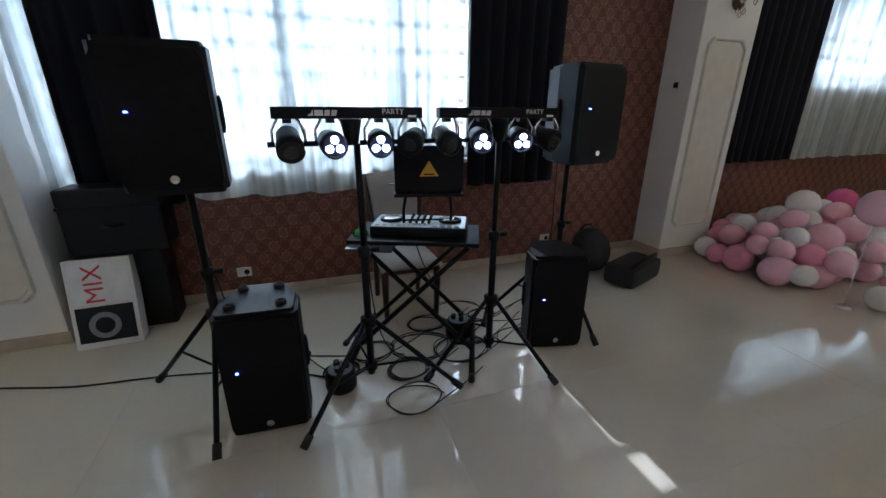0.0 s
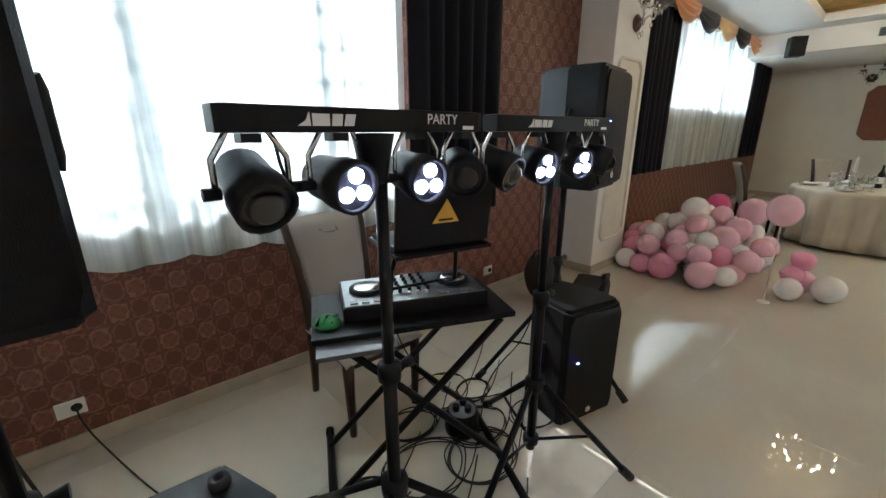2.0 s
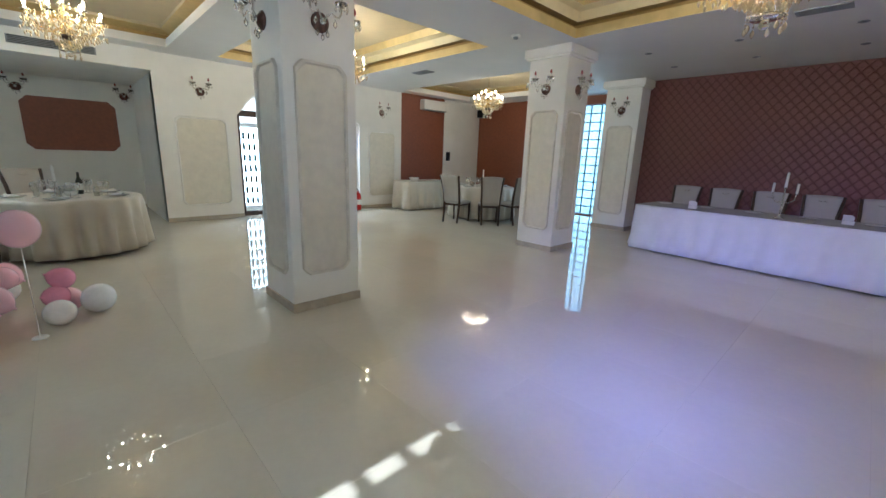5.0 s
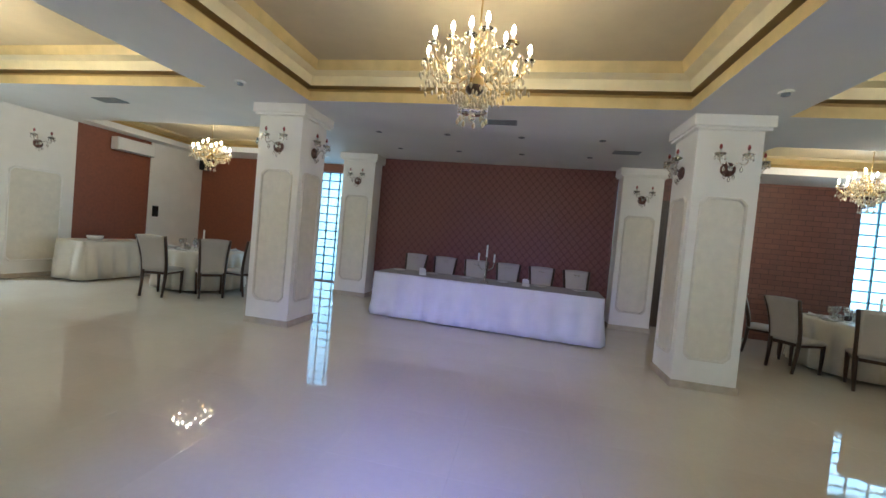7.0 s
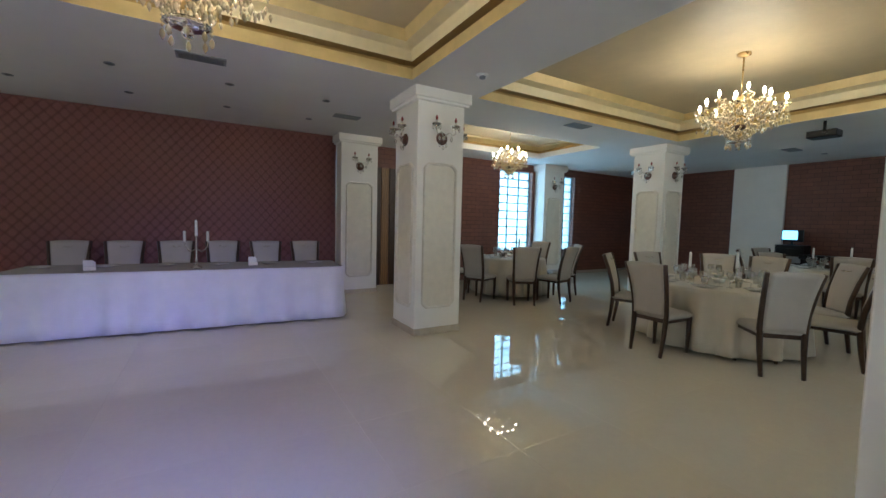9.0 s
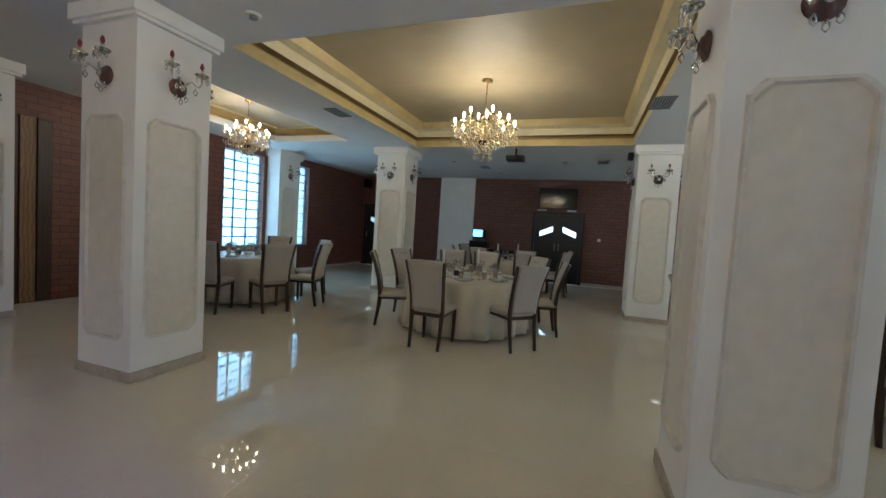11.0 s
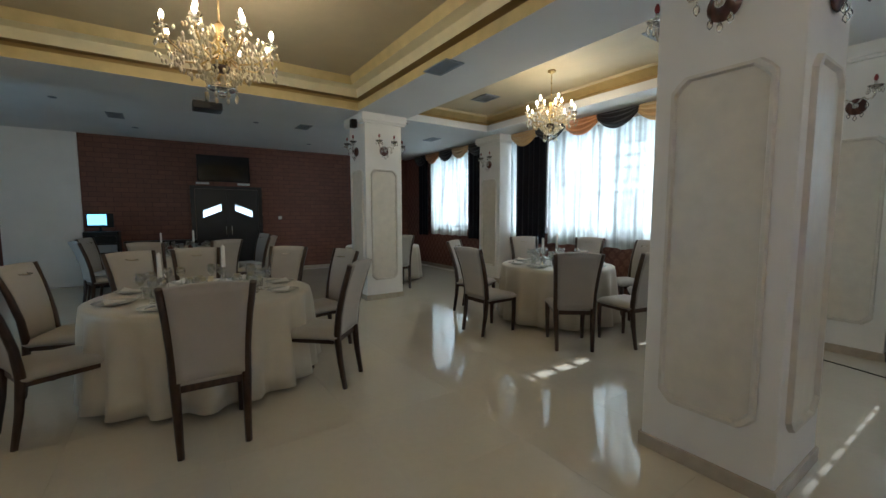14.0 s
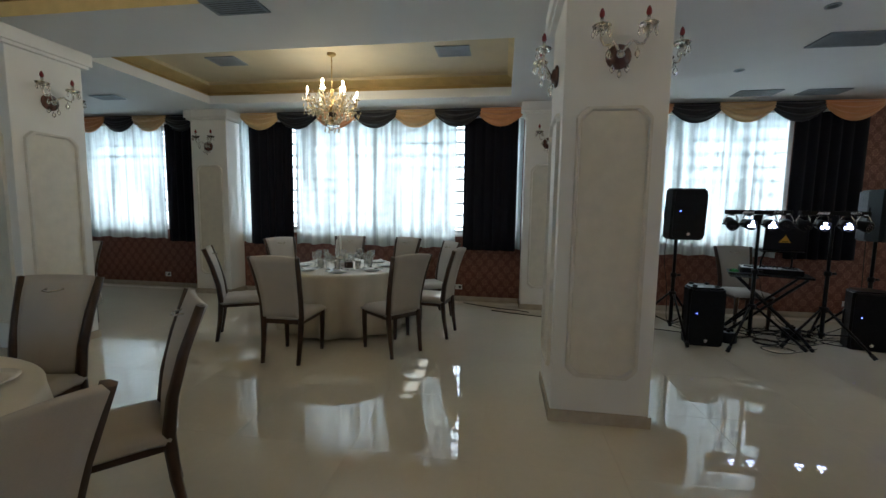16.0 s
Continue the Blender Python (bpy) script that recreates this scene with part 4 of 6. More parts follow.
# ---- ceiling fittings ----
def vent(x, y, z, w, d):
    v = thing("ceiling_vent", pose(x, y, z), "grey slatted air vent set in the ceiling", "vent", "ceiling vents")
    bm = bmesh.new()
    for a, b, c, e in ((-w / 2, w / 2, -d / 2, -d / 2 + 0.025), (-w / 2, w / 2, d / 2 - 0.025, d / 2), (-w / 2, -w / 2 + 0.025, -d / 2 + 0.025, d / 2 - 0.025), (w / 2 - 0.025, w / 2, -d / 2 + 0.025, d / 2 - 0.025)):
        box(bm, a, b, c, e, -0.014, -0.002)
    part("frame", bm, grey_plastic, v)
    part("backing", cube(-w / 2 + 0.025, w / 2 - 0.025, -d / 2 + 0.025, d / 2 - 0.025, -0.004, -0.001), black_plastic, v)
    n = max(4, int(d / 0.035))
    for i in range(n):
        yy = -d / 2 + 0.03 + (d - 0.06) * (i + 0.5) / n
        bm = cube(-w / 2 + 0.025, w / 2 - 0.025, yy - 0.009, yy + 0.009, -0.012, -0.009)
        part("slat", bm, grey_plastic, v)
    return v


for x, y, w, d in ((-4.3, -3.72, 0.42, 0.22), (-4.45, 0.66, 0.46, 0.24), (0.75, 1.85, 0.62, 0.32), (0.88, 3.5, 0.5, 0.26), (1.66, 3.52, 0.5, 0.26), (6.85, -3.55, 0.45, 0.22), (-8.1, 2.85, 0.4, 0.22), (0.95, -4.0, 0.45, 0.2), (-9.2, -2.6, 0.4, 0.22), (-8.4, 0.2, 0.4, 0.22), (-0.98, -5.4, 0.4, 0.2)):
    vent(x, y, H, w, d)
vent(-2.95, 2.5, 3.36, 0.4, 0.3)
vent(-5.9, 2.5, 3.36, 0.4, 0.3)


def downlight(x, y):
    v = thing("downlight", pose(x, y, H), "small unlit recessed ceiling spot", "downlight", "downlights")
    part("rim", lathe(bmesh.new(), [(0.05, -0.001), (0.052, -0.008), (0.036, -0.010), (0.034, -0.001)], 14), grey_plastic, v)
    part("lens", lathe(bmesh.new(), [(0.034, -0.002), (0.02, -0.004), (0, -0.004)], 12), black_plastic, v)


for x in (-0.5, 0.67, 1.82, 2.96):
    for y in (-4.75, -5.9):
        downlight(x, y)
for x, y in ((0.1, 1.2), (1.5, 1.2), (2.8, 2.2), (0.2, 2.6), (2.9, 3.4), (-8.4, -3.2), (-8.5, -0.6), (-10.2, -2.4), (-10.2, 0.8)):
    downlight(x, y)


def detector(x, y):
    v = thing("smoke_detector", pose(x, y, H), "round white smoke detector on the ceiling", "smoke detector", "smoke detectors")
    part("base", lathe(bmesh.new(), [(0, -0.001), (0.062, -0.001), (0.062, -0.014), (0.05, -0.018), (0, -0.018)], 18), white_plastic, v)
    part("sensor", lathe(bmesh.new(), [(0.036, -0.018), (0.034, -0.04), (0.02, -0.046), (0, -0.047)], 14), grey_plastic, v)


for x, y in ((-1.72, -2.78), (3.95, -2.75), (-7.0, 1.6), (-1.7, 1.9)):
    detector(x, y)

pr = thing("ceiling_projector", pose(-6.95, -1.45, 2.86), "black video projector hung from the ceiling", "projector")
part("body", cube(-0.13, 0.13, -0.17, 0.17, -0.05, 0.05, bevel=0.015), black_plastic, pr)
bm = lathe(bmesh.new(), [(0, 0), (0.035, 0.0), (0.035, 0.03), (0.028, 0.035), (0, 0.03)], 14)
bmesh.ops.rotate(bm, verts=bm.verts, matrix=Matrix.Rotation(radians(90), 3, "Y"))
bmesh.ops.translate(bm, verts=bm.verts, vec=(0.128, 0.06, 0))
part("lens", bm, clear_glass, pr)
part("mount", tube(bmesh.new(), [(0, 0, 0.05), (0, 0, 0.199)], 0.02, 8), black_metal, pr)
for k, (x, y, turn) in enumerate(((-6.9, 0.6, 0), (9.0, 3.25, -60), (9.0, -7.79, 180), (-11.09, 3.52, 90), (-11.09, -7.1, 90))):
    w = thing("wall_speaker", pose(x, y, 2.78, 0, 0, turn), "small black loudspeaker on a wall bracket", "loudspeaker", "small loudspeakers")
    if k == 0:
        w.matrix_world = pose(-6.95, 0.6, 2.9, 0, 0, 0) @ Matrix.Scale(0.45, 4)
    part("cabinet", cube(-0.11, 0.11, -0.1, 0.1, -0.15, 0.15, bevel=0.02), black_plastic, w)
    part("grille", cube(-0.095, 0.095, -0.112, -0.101, -0.135, 0.135, bevel=0.004), grille_mat, w)
    part("bracket", tube(bmesh.new(), [(0, 0.1, 0), (0.05, 0.2, 0.05), (0.05, 0.32, 0.05)], 0.015, 6), black_metal, w)

# ---- end wall: double doors, television, rack ----
door_black = mottled("black_door_paint", (0.012, 0.011, 0.012), 0.35, scale=20, vary=0.2, bump=0.1)
frosted = Nodes("frosted_door_pane")
_t = frosted.add("ShaderNodeBsdfTranslucent", Color=(0.80, 0.90, 0.96, 1))
frosted.link(_t.outputs[0], frosted.t.nodes["Material Output"].inputs[0])
frosted = frosted.m


def leaf(parent, y0, y1, x, flip):
    """A door leaf with a slanted glazed slot through it."""
    a, b = (1.36, 1.52) if not flip else (1.52, 1.36)
    w = y1 - y0
    p, q = y0 + 0.16 * w + 0.04, y1 - 0.2 * w
    lo, hi = y0 + 0.004, y1 - 0.004
    bm = bmesh.new()
    for poly in ([(lo, 0.008), (p, 0.008), (p, 2.02), (lo, 2.02)], [(q, 0.008), (hi, 0.008), (hi, 2.02), (q, 2.02)], [(p, 0.008), (q, 0.008), (q, b), (p, a)], [(p, a + 0.17), (q, b + 0.17), (q, 2.02), (p, 2.02)]):
        plate(bm, poly, "x", x, x + 0.045)
    d = part("door_leaf", bm, door_black, parent)
    pane = part("pane", plate(bmesh.new(), [(p, a), (q, b), (q, b + 0.17), (p, a + 0.17)], "x", x + 0.018, x + 0.026), frosted, d, "slanted pale frosted pane")
    pane.visible_shadow = False
    hy = y1 - 0.06 if not flip else y0 + 0.06
    part("handle", tube(bmesh.new(), [(x + 0.044, hy, 0.95), (x + 0.09, hy, 0.97), (x + 0.09, hy, 1.15), (x + 0.044, hy, 1.17)], 0.011, 6), silver, d)
    return d


dd = structure(new("door_1"), "closed black double door with slanted frosted panes", "door")
leaf(dd, -1.465, -0.805, X_W + 0.002, False)
leaf(dd, -0.805, -0.145, X_W + 0.002, True)
part("meeting_strip", cube(X_W + 0.0475, X_W + 0.056, -0.83, -0.78, 0.01, 2.02, bevel=0.002), door_black, dd)
bm = bmesh.new()
for a, b, c, e in ((-1.55, -1.47, 0, 2.09), (-0.14, -0.06, 0, 2.09), (-1.47, -0.14, 2.025, 2.09)):
    box(bm, X_W, X_W + 0.06, a, b, c, e, bevel=0.004)
part("door_frame", bm, door_black, dd)
d3 = structure(new("door_2"), "closed black side door with a frosted pane", "door")
leaf(d3, -7.25, -6.45, X_W + 0.002, True)
bm = bmesh.new()
for a, b, c, e in ((-7.33, -7.255, 0, 2.1), (-6.445, -6.37, 0, 2.1), (-7.255, -6.445, 2.025, 2.1)):
    box(bm, X_W, X_W + 0.06, a, b, c, e, bevel=0.004)
part("door_frame", bm, door_black, d3)
tv = thing("television", pose(X_W, -0.86, 2.49), "black flat television hung above the doors", "television")
part("bezel", cube(0.06, 0.11, -0.54, 0.54, -0.3, 0.3, bevel=0.008), black_plastic, tv)
part("screen", cube(0.1102, 0.113, -0.52, 0.52, -0.28, 0.28), mottled("dark_screen_glass", (0.008, 0.009, 0.012), 0.08, bump=0.0), tv)
part("bracket", cube(0.0, 0.06, -0.15, 0.15, -0.1, 0.1), black_metal, tv)
for y, z in ((-1.3, 2.155), (-0.45, 2.155)):
    el = thing("exit_light", pose(X_W, y, z), "slim white emergency light over the door", "emergency light")
    part("housing", cube(0.0, 0.05, -0.13, 0.13, -0.025, 0.02, bevel=0.006), white_plastic, el)
rk = thing("equipment_rack", pose(-11.05, -3.08, 0), "black equipment rack with stacked audio units", "rack")
part("case", cube(-0.22, 0.22, -0.27, 0.27, 0.0, 1.1, bevel=0.01), black_plastic, rk)
for i in range(5):
    part("unit", cube(0.221, 0.235, -0.235, 0.235, 0.15 + i * 0.18, 0.30 + i * 0.18, bevel=0.004), grey_plastic if i == 3 else black_metal, rk)
lp = thing("computer_monitor", pose(-11.05, -3.1, 1.1), "monitor with a lit blue screen on the rack", "monitor")
part("stand", lathe(bmesh.new(), [(0, 0.001), (0.09, 0.001), (0.085, 0.012), (0.02, 0.02), (0.02, 0.1), (0, 0.1)], 14), black_plastic, lp)
mb = part("bezel", cube(-0.02, 0.02, -0.21, 0.21, 0.08, 0.36, bevel=0.006), black_plastic, lp)
part("screen", cube(0.0202, 0.023, -0.19, 0.10, 0.13, 0.34), screen_glow, mb)
kb = thing("keyboard", pose(-10.4, -2.1, 0), "black electronic keyboard on a folding stand", "keyboard")
part("case", cube(-0.17, 0.17, -0.6, 0.6, 0.82, 0.92, bevel=0.02), black_plastic, kb)
for sy in (-1, 1):
    part("stand_leg", tube(bmesh.new(), [(-0.2, sy * 0.35, 0), (0.2, -sy * 0.35, 0.82)], 0.018, 6), black_metal, kb)
sw = thing("light_switch", pose(X_W + 0.001, 0.36, 1.35), "white light switch on the wall", "switch")
part("plate", cube(0, 0.012, -0.04, 0.04, -0.04, 0.04, bevel=0.003), white_plastic, sw)
sw2 = thing("wall_phone", pose(X_E - 0.022, -6.72, 1.42), "dark wall telephone on the white wall", "telephone")
part("body", cube(-0.06, 0, -0.06, 0.06, -0.13, 0.13, bevel=0.012), black_plastic, sw2)
ac = thing("air_conditioner", pose(X_E - 0.001, -6.05, 2.82), "white wall air conditioner under the ceiling", "air conditioner")
part("body", cube(-0.2, 0, -0.45, 0.45, -0.14, 0.14, bevel=0.03), white_plastic, ac)
part("flap", cube(-0.205, -0.14, -0.4, 0.4, -0.142, -0.125), grey_plastic, ac)
# framed plaque in the niche
bm = plate(bmesh.new(), [(1.10, 1.28), (2.34, 1.28), (2.46, 1.40), (2.46, 2.20), (2.34, 2.32), (1.10, 2.32), (0.98, 2.20), (0.98, 1.40)], "x", X_NICHE - 0.03, X_NICHE - 0.001)
tagged(part("wall_plaque", bm, plain_red), "brown red eight-sided padded wall panel", "wall panel")
nv = thing("grille_vent", pose(X_E - 0.152, 1.85, 2.89), "long slotted air grille over the niche", "vent")
part("frame", cube(-0.012, 0, -0.5, 0.5, -0.06, 0.06, bevel=0.003), grey_plastic, nv)
for i in range(5):
    part("slat", cube(-0.018, -0.0125, -0.48, 0.48, -0.05 + i * 0.022, -0.04 + i * 0.022), black_plastic, nv)

# fire extinguisher by the doorway
fe = thing("fire_extinguisher", pose(9.22, -3.45, 0), "red fire extinguisher standing by the doorway", "extinguisher")
red_paint = mottled("red_gloss_paint", (0.42, 0.02, 0.02), 0.2, bump=0.0)
part("cylinder", lathe(bmesh.new(), [(0, 0), (0.075, 0.0), (0.08, 0.02), (0.08, 0.36), (0.06, 0.42), (0.025, 0.45), (0.025, 0.48), (0, 0.48)], 18), red_paint, fe)
part("label_band", lathe(bmesh.new(), [(0.0805, 0.14), (0.0815, 0.15), (0.0815, 0.26), (0.0805, 0.27)], 18), white_plastic, fe)
part("valve", tube(bmesh.new(), [(-0.02, 0, 0.48), (0.02, 0, 0.52), (0.09, 0, 0.53)], 0.014, 6), black_metal, fe)
part("hose", tube(bmesh.new(), [(0.02, 0.03, 0.5), (0.03, 0.1, 0.42), (0.03, 0.11, 0.2)], 0.012, 6), rubber, fe)

# doorway screen: dark framed glass and a lit drinks cooler behind
en = structure(new("door_3"), "dark framed glass doorway screen", "door")
for y0, y1 in ((DOOR_Y1 - 0.09, DOOR_Y1 - 0.002), (DOOR_Y1 - 0.62, DOOR_Y1 - 0.54), (DOOR_Y0 + 0.002, DOOR_Y0 + 0.09), (DOOR_Y0 + 0.54, DOOR_Y0 + 0.62)):
    part("post", cube(X_E + 0.16, X_E + 0.22, y0, y1, 0, 2.1), dark_wood, en)
part("transom", cube(X_E + 0.155, X_E + 0.225, DOOR_Y0 + 0.002, DOOR_Y1 - 0.002, 2.1, 2.22), dark_wood, en)
for y0, y1 in ((DOOR_Y1 - 0.54, DOOR_Y1 - 0.09), (DOOR_Y0 + 0.09, DOOR_Y0 + 0.54)):
    p = part("pane", cube(X_E + 0.185, X_E + 0.195, y0, y1, 0.1, 2.1), clear_glass, en)
    p.visible_shadow = False
    part("kick_plate", cube(X_E + 0.165, X_E + 0.215, y0, y1, 0.001, 0.1), dark_wood, en)
co = thing("drinks_cooler", pose(X_E + 0.75, -1.1, 0), "tall lit drinks cooler with rows of bottles", "cooler")
cool_light = glow("lit_cooler_panel", (0.78, 0.92, 1.0), 2.2)
part("body", cube(0, 0.6, -0.4, 0.4, 0.0, 2.0, bevel=0.01), white_plastic, co)
part("light_panel", cube(-0.012, -0.001, -0.36, 0.36, 0.15, 1.9), cool_light, co)
for i in range(7):
    sh = part("shelf", cube(-0.15, -0.013, -0.36, 0.36, 0.2 + i * 0.24, 0.212 + i * 0.24), white_plastic, co)
    for k in range(6):
        part("bottle", lathe(bmesh.new(), [(0, 0), (0.03, 0), (0.03, 0.11), (0.012, 0.15), (0.012, 0.19), (0, 0.19)], 8, (-0.08, -0.28 + k * 0.112, 0.2125 + i * 0.24)), mottled("bottle_glass", (0.02, 0.05, 0.04), 0.1, bump=0.0) if i + k == 0 else bpy.data.materials["bottle_glass"], sh)
area("foyer_ceiling_light", pose(X_E + 1.5, -2.4, H - 0.08, 0, 0, 0), 0.8, 0.8, 45, (0.9, 0.96, 1.0))


# ---- loudspeakers ----
def loudspeaker_mesh(w, d, h):
    """A moulded cabinet: wide rounded front, narrowing to the back; front towards -y."""
    out = [(-w / 2, -d / 2 + 0.03), (-w / 2 + 0.02, -d / 2), (w / 2 - 0.02, -d / 2), (w / 2, -d / 2 + 0.03), (w / 2, 0.0), (w * 0.31, d / 2 - 0.02), (w * 0.28, d / 2), (-w * 0.28, d / 2), (-w * 0.31, d / 2 - 0.02), (-w / 2, 0.0)]
    bm = plate(bmesh.new(), out, "z", 0, h)
    bmesh.ops.bevel(bm, geom=[e for e in bm.edges if abs(e.verts[0].co.z - e.verts[1].co.z) < 1e-4], offset=0.018, segments=2, affect="EDGES")
    return bm


def loudspeaker(m, label, w=0.39, d=0.36, h=0.63, name="loudspeaker"):
    s_ = thing(name, m, label, "loudspeaker", "loudspeakers")
    part("cabinet", loudspeaker_mesh(w, d, h), black_plastic, s_)
    g = plate(bmesh.new(), [(-w / 2 + 0.025, 0.03), (w / 2 - 0.025, 0.03), (w / 2 - 0.012, 0.07), (w / 2 - 0.012, h - 0.07), (w / 2 - 0.03, h - 0.03), (-w / 2 + 0.03, h - 0.03), (-w / 2 + 0.012, h - 0.07), (-w / 2 + 0.012, 0.07)], "y", -d / 2 - 0.012, -d / 2 - 0.001)
    part("grille", g, grille_mat, s_)
    bm = lathe(bmesh.new(), [(0, 0), (0.018, 0), (0.018, 0.004), (0.014, 0.005), (0.012, 0.003), (0, 0.003)], 14)
    bmesh.ops.rotate(bm, verts=bm.verts, matrix=Matrix.Rotation(radians(90), 3, "X"))
    bmesh.ops.translate(bm, verts=bm.verts, vec=(0.0, -d / 2 - 0.013, 0.07))
    part("badge", bm, silver, s_, "small round silver badge")
    part("power_led", cube(-w * 0.3, -w * 0.3 + 0.012, -d / 2 - 0.016, -d / 2 - 0.0125, h * 0.56, h * 0.56 + 0.006), led_blue, s_, "lit blue indicator")
    for sx in (-1, 1):
        pts = [(sx * (w / 2 + 0.001), -0.03, h * 0.4), (sx * (w / 2 + 0.006), -0.025, h * 0.44), (sx * (w / 2 + 0.006), -0.025, h * 0.62), (sx * (w / 2 + 0.001), -0.03, h * 0.66)]
        part("side_handle", tube(bmesh.new(), pts, 0.011, 6), black_plastic, s_)
    return s_


def rubber_feet(s_, w, d, h):
    for sx in (-1, 1):
        for sy in (-0.28, 0.28):
            part("rubber_foot", lathe(bmesh.new(), [(0.0, 0.0), (0.026, 0), (0.024, 0.022), (0.012, 0.022), (0.01, 0.012), (0, 0.012)], 12, (sx * w * 0.3 * (1 if sy < 0 else 0.75), sy * d, h - 0.002)), rubber, s_)


def tripod(name, m, label, height, r, hub, angles, pole_r=0.018):
    t = thing(name, m, label, "stand", "tripod stands")
    part("pole", tube(bmesh.new(), [(0, 0, 0.12), (0, 0, height * 0.62)], pole_r + 0.004, 10), black_metal, t)
    part("inner_pole", tube(bmesh.new(), [(0, 0, height * 0.62), (0, 0, height)], pole_r, 10), black_metal, t)
    part("collar", lathe(bmesh.new(), [(pole_r + 0.004, -0.03), (0.04, -0.025), (0.042, 0.025), (pole_r + 0.004, 0.03)], 12, (0, 0, hub)), black_plastic, t)
    part("clamp", lathe(bmesh.new(), [(pole_r + 0.002, -0.03), (0.033, -0.026), (0.033, 0.02), (pole_r, 0.028)], 12, (0, 0, height * 0.62)), black_plastic, t)
    part("clamp_knob", tube(bmesh.new(), [(0.03, 0, height * 0.62), (0.075, 0, height * 0.62)], [0.009, 0.018], 8), black_plastic, t)
    part("lower_collar", lathe(bmesh.new(), [(pole_r + 0.004, -0.02), (0.034, -0.018), (0.034, 0.018), (pole_r + 0.004, 0.02)], 12, (0, 0, 0.17)), black_plastic, t)
    for a in angles:
        ca, sa = math.cos(radians(a)), math.sin(radians(a))
        lg = part("leg", tube(bmesh.new(), [(0.035 * ca, 0.035 * sa, hub), (r * ca, r * sa, 0.022)], 0.0135, 8), black_metal, t)
        part("rubber_foot", tube(bmesh.new(), [(r * 0.9 * ca, r * 0.9 * sa, 0.022 + (hub - 0.022) * 0.1), (r * ca, r * sa, 0.022)], 0.02, 8), rubber, lg)
        part("brace", tube(bmesh.new(), [(0.03 * ca, 0.03 * sa, 0.17), (r * 0.55 * ca, r * 0.55 * sa, 0.022 + (hub - 0.022) * 0.45)], 0.007, 6), black_metal, t)
    return t


tripod("speaker_stand", pose(-0.26, 2.74, 0), "black steel tripod stand under a loudspeaker", 1.21, 0.485, 0.52, (149, 270, 30))
loudspeaker(pose(-0.255, 2.68, 1.195, 3, 0, 4), "large black loudspeaker on a tripod stand", 0.375, 0.36, 0.58)
tripod("speaker_stand", pose(1.97, 2.94, 0), "black steel tripod stand under a loudspeaker", 1.21, 0.49, 0.52, (273, 33, 153))
loudspeaker(pose(1.965, 2.88, 1.2, 0, 0, 9), "large black loudspeaker on a tripod stand beside the curtain", 0.38, 0.36, 0.585)
sp = loudspeaker(pose(-0.02, 2.55, 0.0, 0, 0, -4), "black loudspeaker standing upside down on the floor", 0.37, 0.35, 0.665)
rubber_feet(sp, 0.37, 0.35, 0.665)
loudspeaker(pose(1.77, 2.72, 0.0, 0, 0, -14), "black loudspeaker standing on the floor among cables", 0.37, 0.35, 0.66)

# ---- party light bars ----
letter_white = mottled("white_print", (0.75, 0.75, 0.76), 0.5, bump=0.0)


def lettering(name, text, size, m, material, parent):
    cu = bpy.data.curves.new(name, "FONT")
    cu.body, cu.size, cu.extrude, cu.align_x, cu.align_y = text, size, 0.0006, "CENTER", "CENTER"
    tmp = bpy.data.objects.new(name, cu)
    scene.collection.objects.link(tmp)
    me = bpy.data.meshes.new_from_object(tmp.evaluated_get(bpy.context.evaluated_depsgraph_get()))
    bpy.data.objects.remove(tmp)
    me.materials.append(material)
    ob = new(name, me)
    ob.parent = parent
    ob.matrix_basis = m
    return ob


def par_can(parent, x, z, tilt, lit, yaw=0.0):
    """A lamp head hung from the bar on a yoke; its face looks to -y."""
    r = 0.059
    R = Matrix.Translation((x, 0, z)) @ Matrix.Rotation(radians(yaw), 4, "Z") @ Matrix.Rotation(radians(tilt), 4, "X") @ Matrix.Rotation(radians(90), 4, "X")

    def put(bm):
        bmesh.ops.transform(bm, matrix=R, verts=bm.verts)
        return bm
    can = part("lamp_head", put(lathe(bmesh.new(), [(0, -0.085), (0.042, -0.083), (0.049, -0.07), (0.052, -0.015), (r, 0.01), (r, 0.06), (r - 0.008, 0.062), (r - 0.01, 0.048)], 18)), black_plastic, parent)
    part("lens", put(lathe(bmesh.new(), [(r - 0.01, 0.048), (0.03, 0.052), (0, 0.053)], 18)), mottled("dark_lens", (0.03, 0.03, 0.035), 0.06, bump=0.0) if "dark_lens" not in bpy.data.materials else bpy.data.materials["dark_lens"], can)
    if lit:
        for k in range(3):
            a = math.pi / 2 + k * 2 * math.pi / 3
            part("led", put(lathe(bmesh.new(), [(0.017, 0.053), (0.016, 0.06), (0.010, 0.064), (0, 0.066)], 12, (0.026 * math.cos(a), 0.026 * math.sin(a), 0))), lit, can, "bright round LED")
    else:
        part("dome", put(lathe(bmesh.new(), [(0.038, 0.053), (0.03, 0.07), (0.016, 0.081), (0, 0.084)], 12)), clear_glass, can, "clear domed lens")
    yk = part("yoke", tube(bmesh.new(), [(x - r - 0.008, 0, z), (x - r - 0.008, 0, z + 0.06), (x - 0.03, 0, z + 0.118), (x + 0.03, 0, z + 0.118), (x + r + 0.008, 0, z + 0.06), (x + r + 0.008, 0, z)], 0.006, 6), silver, can)
    for sx in (-1, 1):
        part("knob", tube(bmesh.new(), [(x + sx * r, 0, z), (x + sx * (r + 0.03), 0, z)], 0.012, 8), black_plastic, yk)


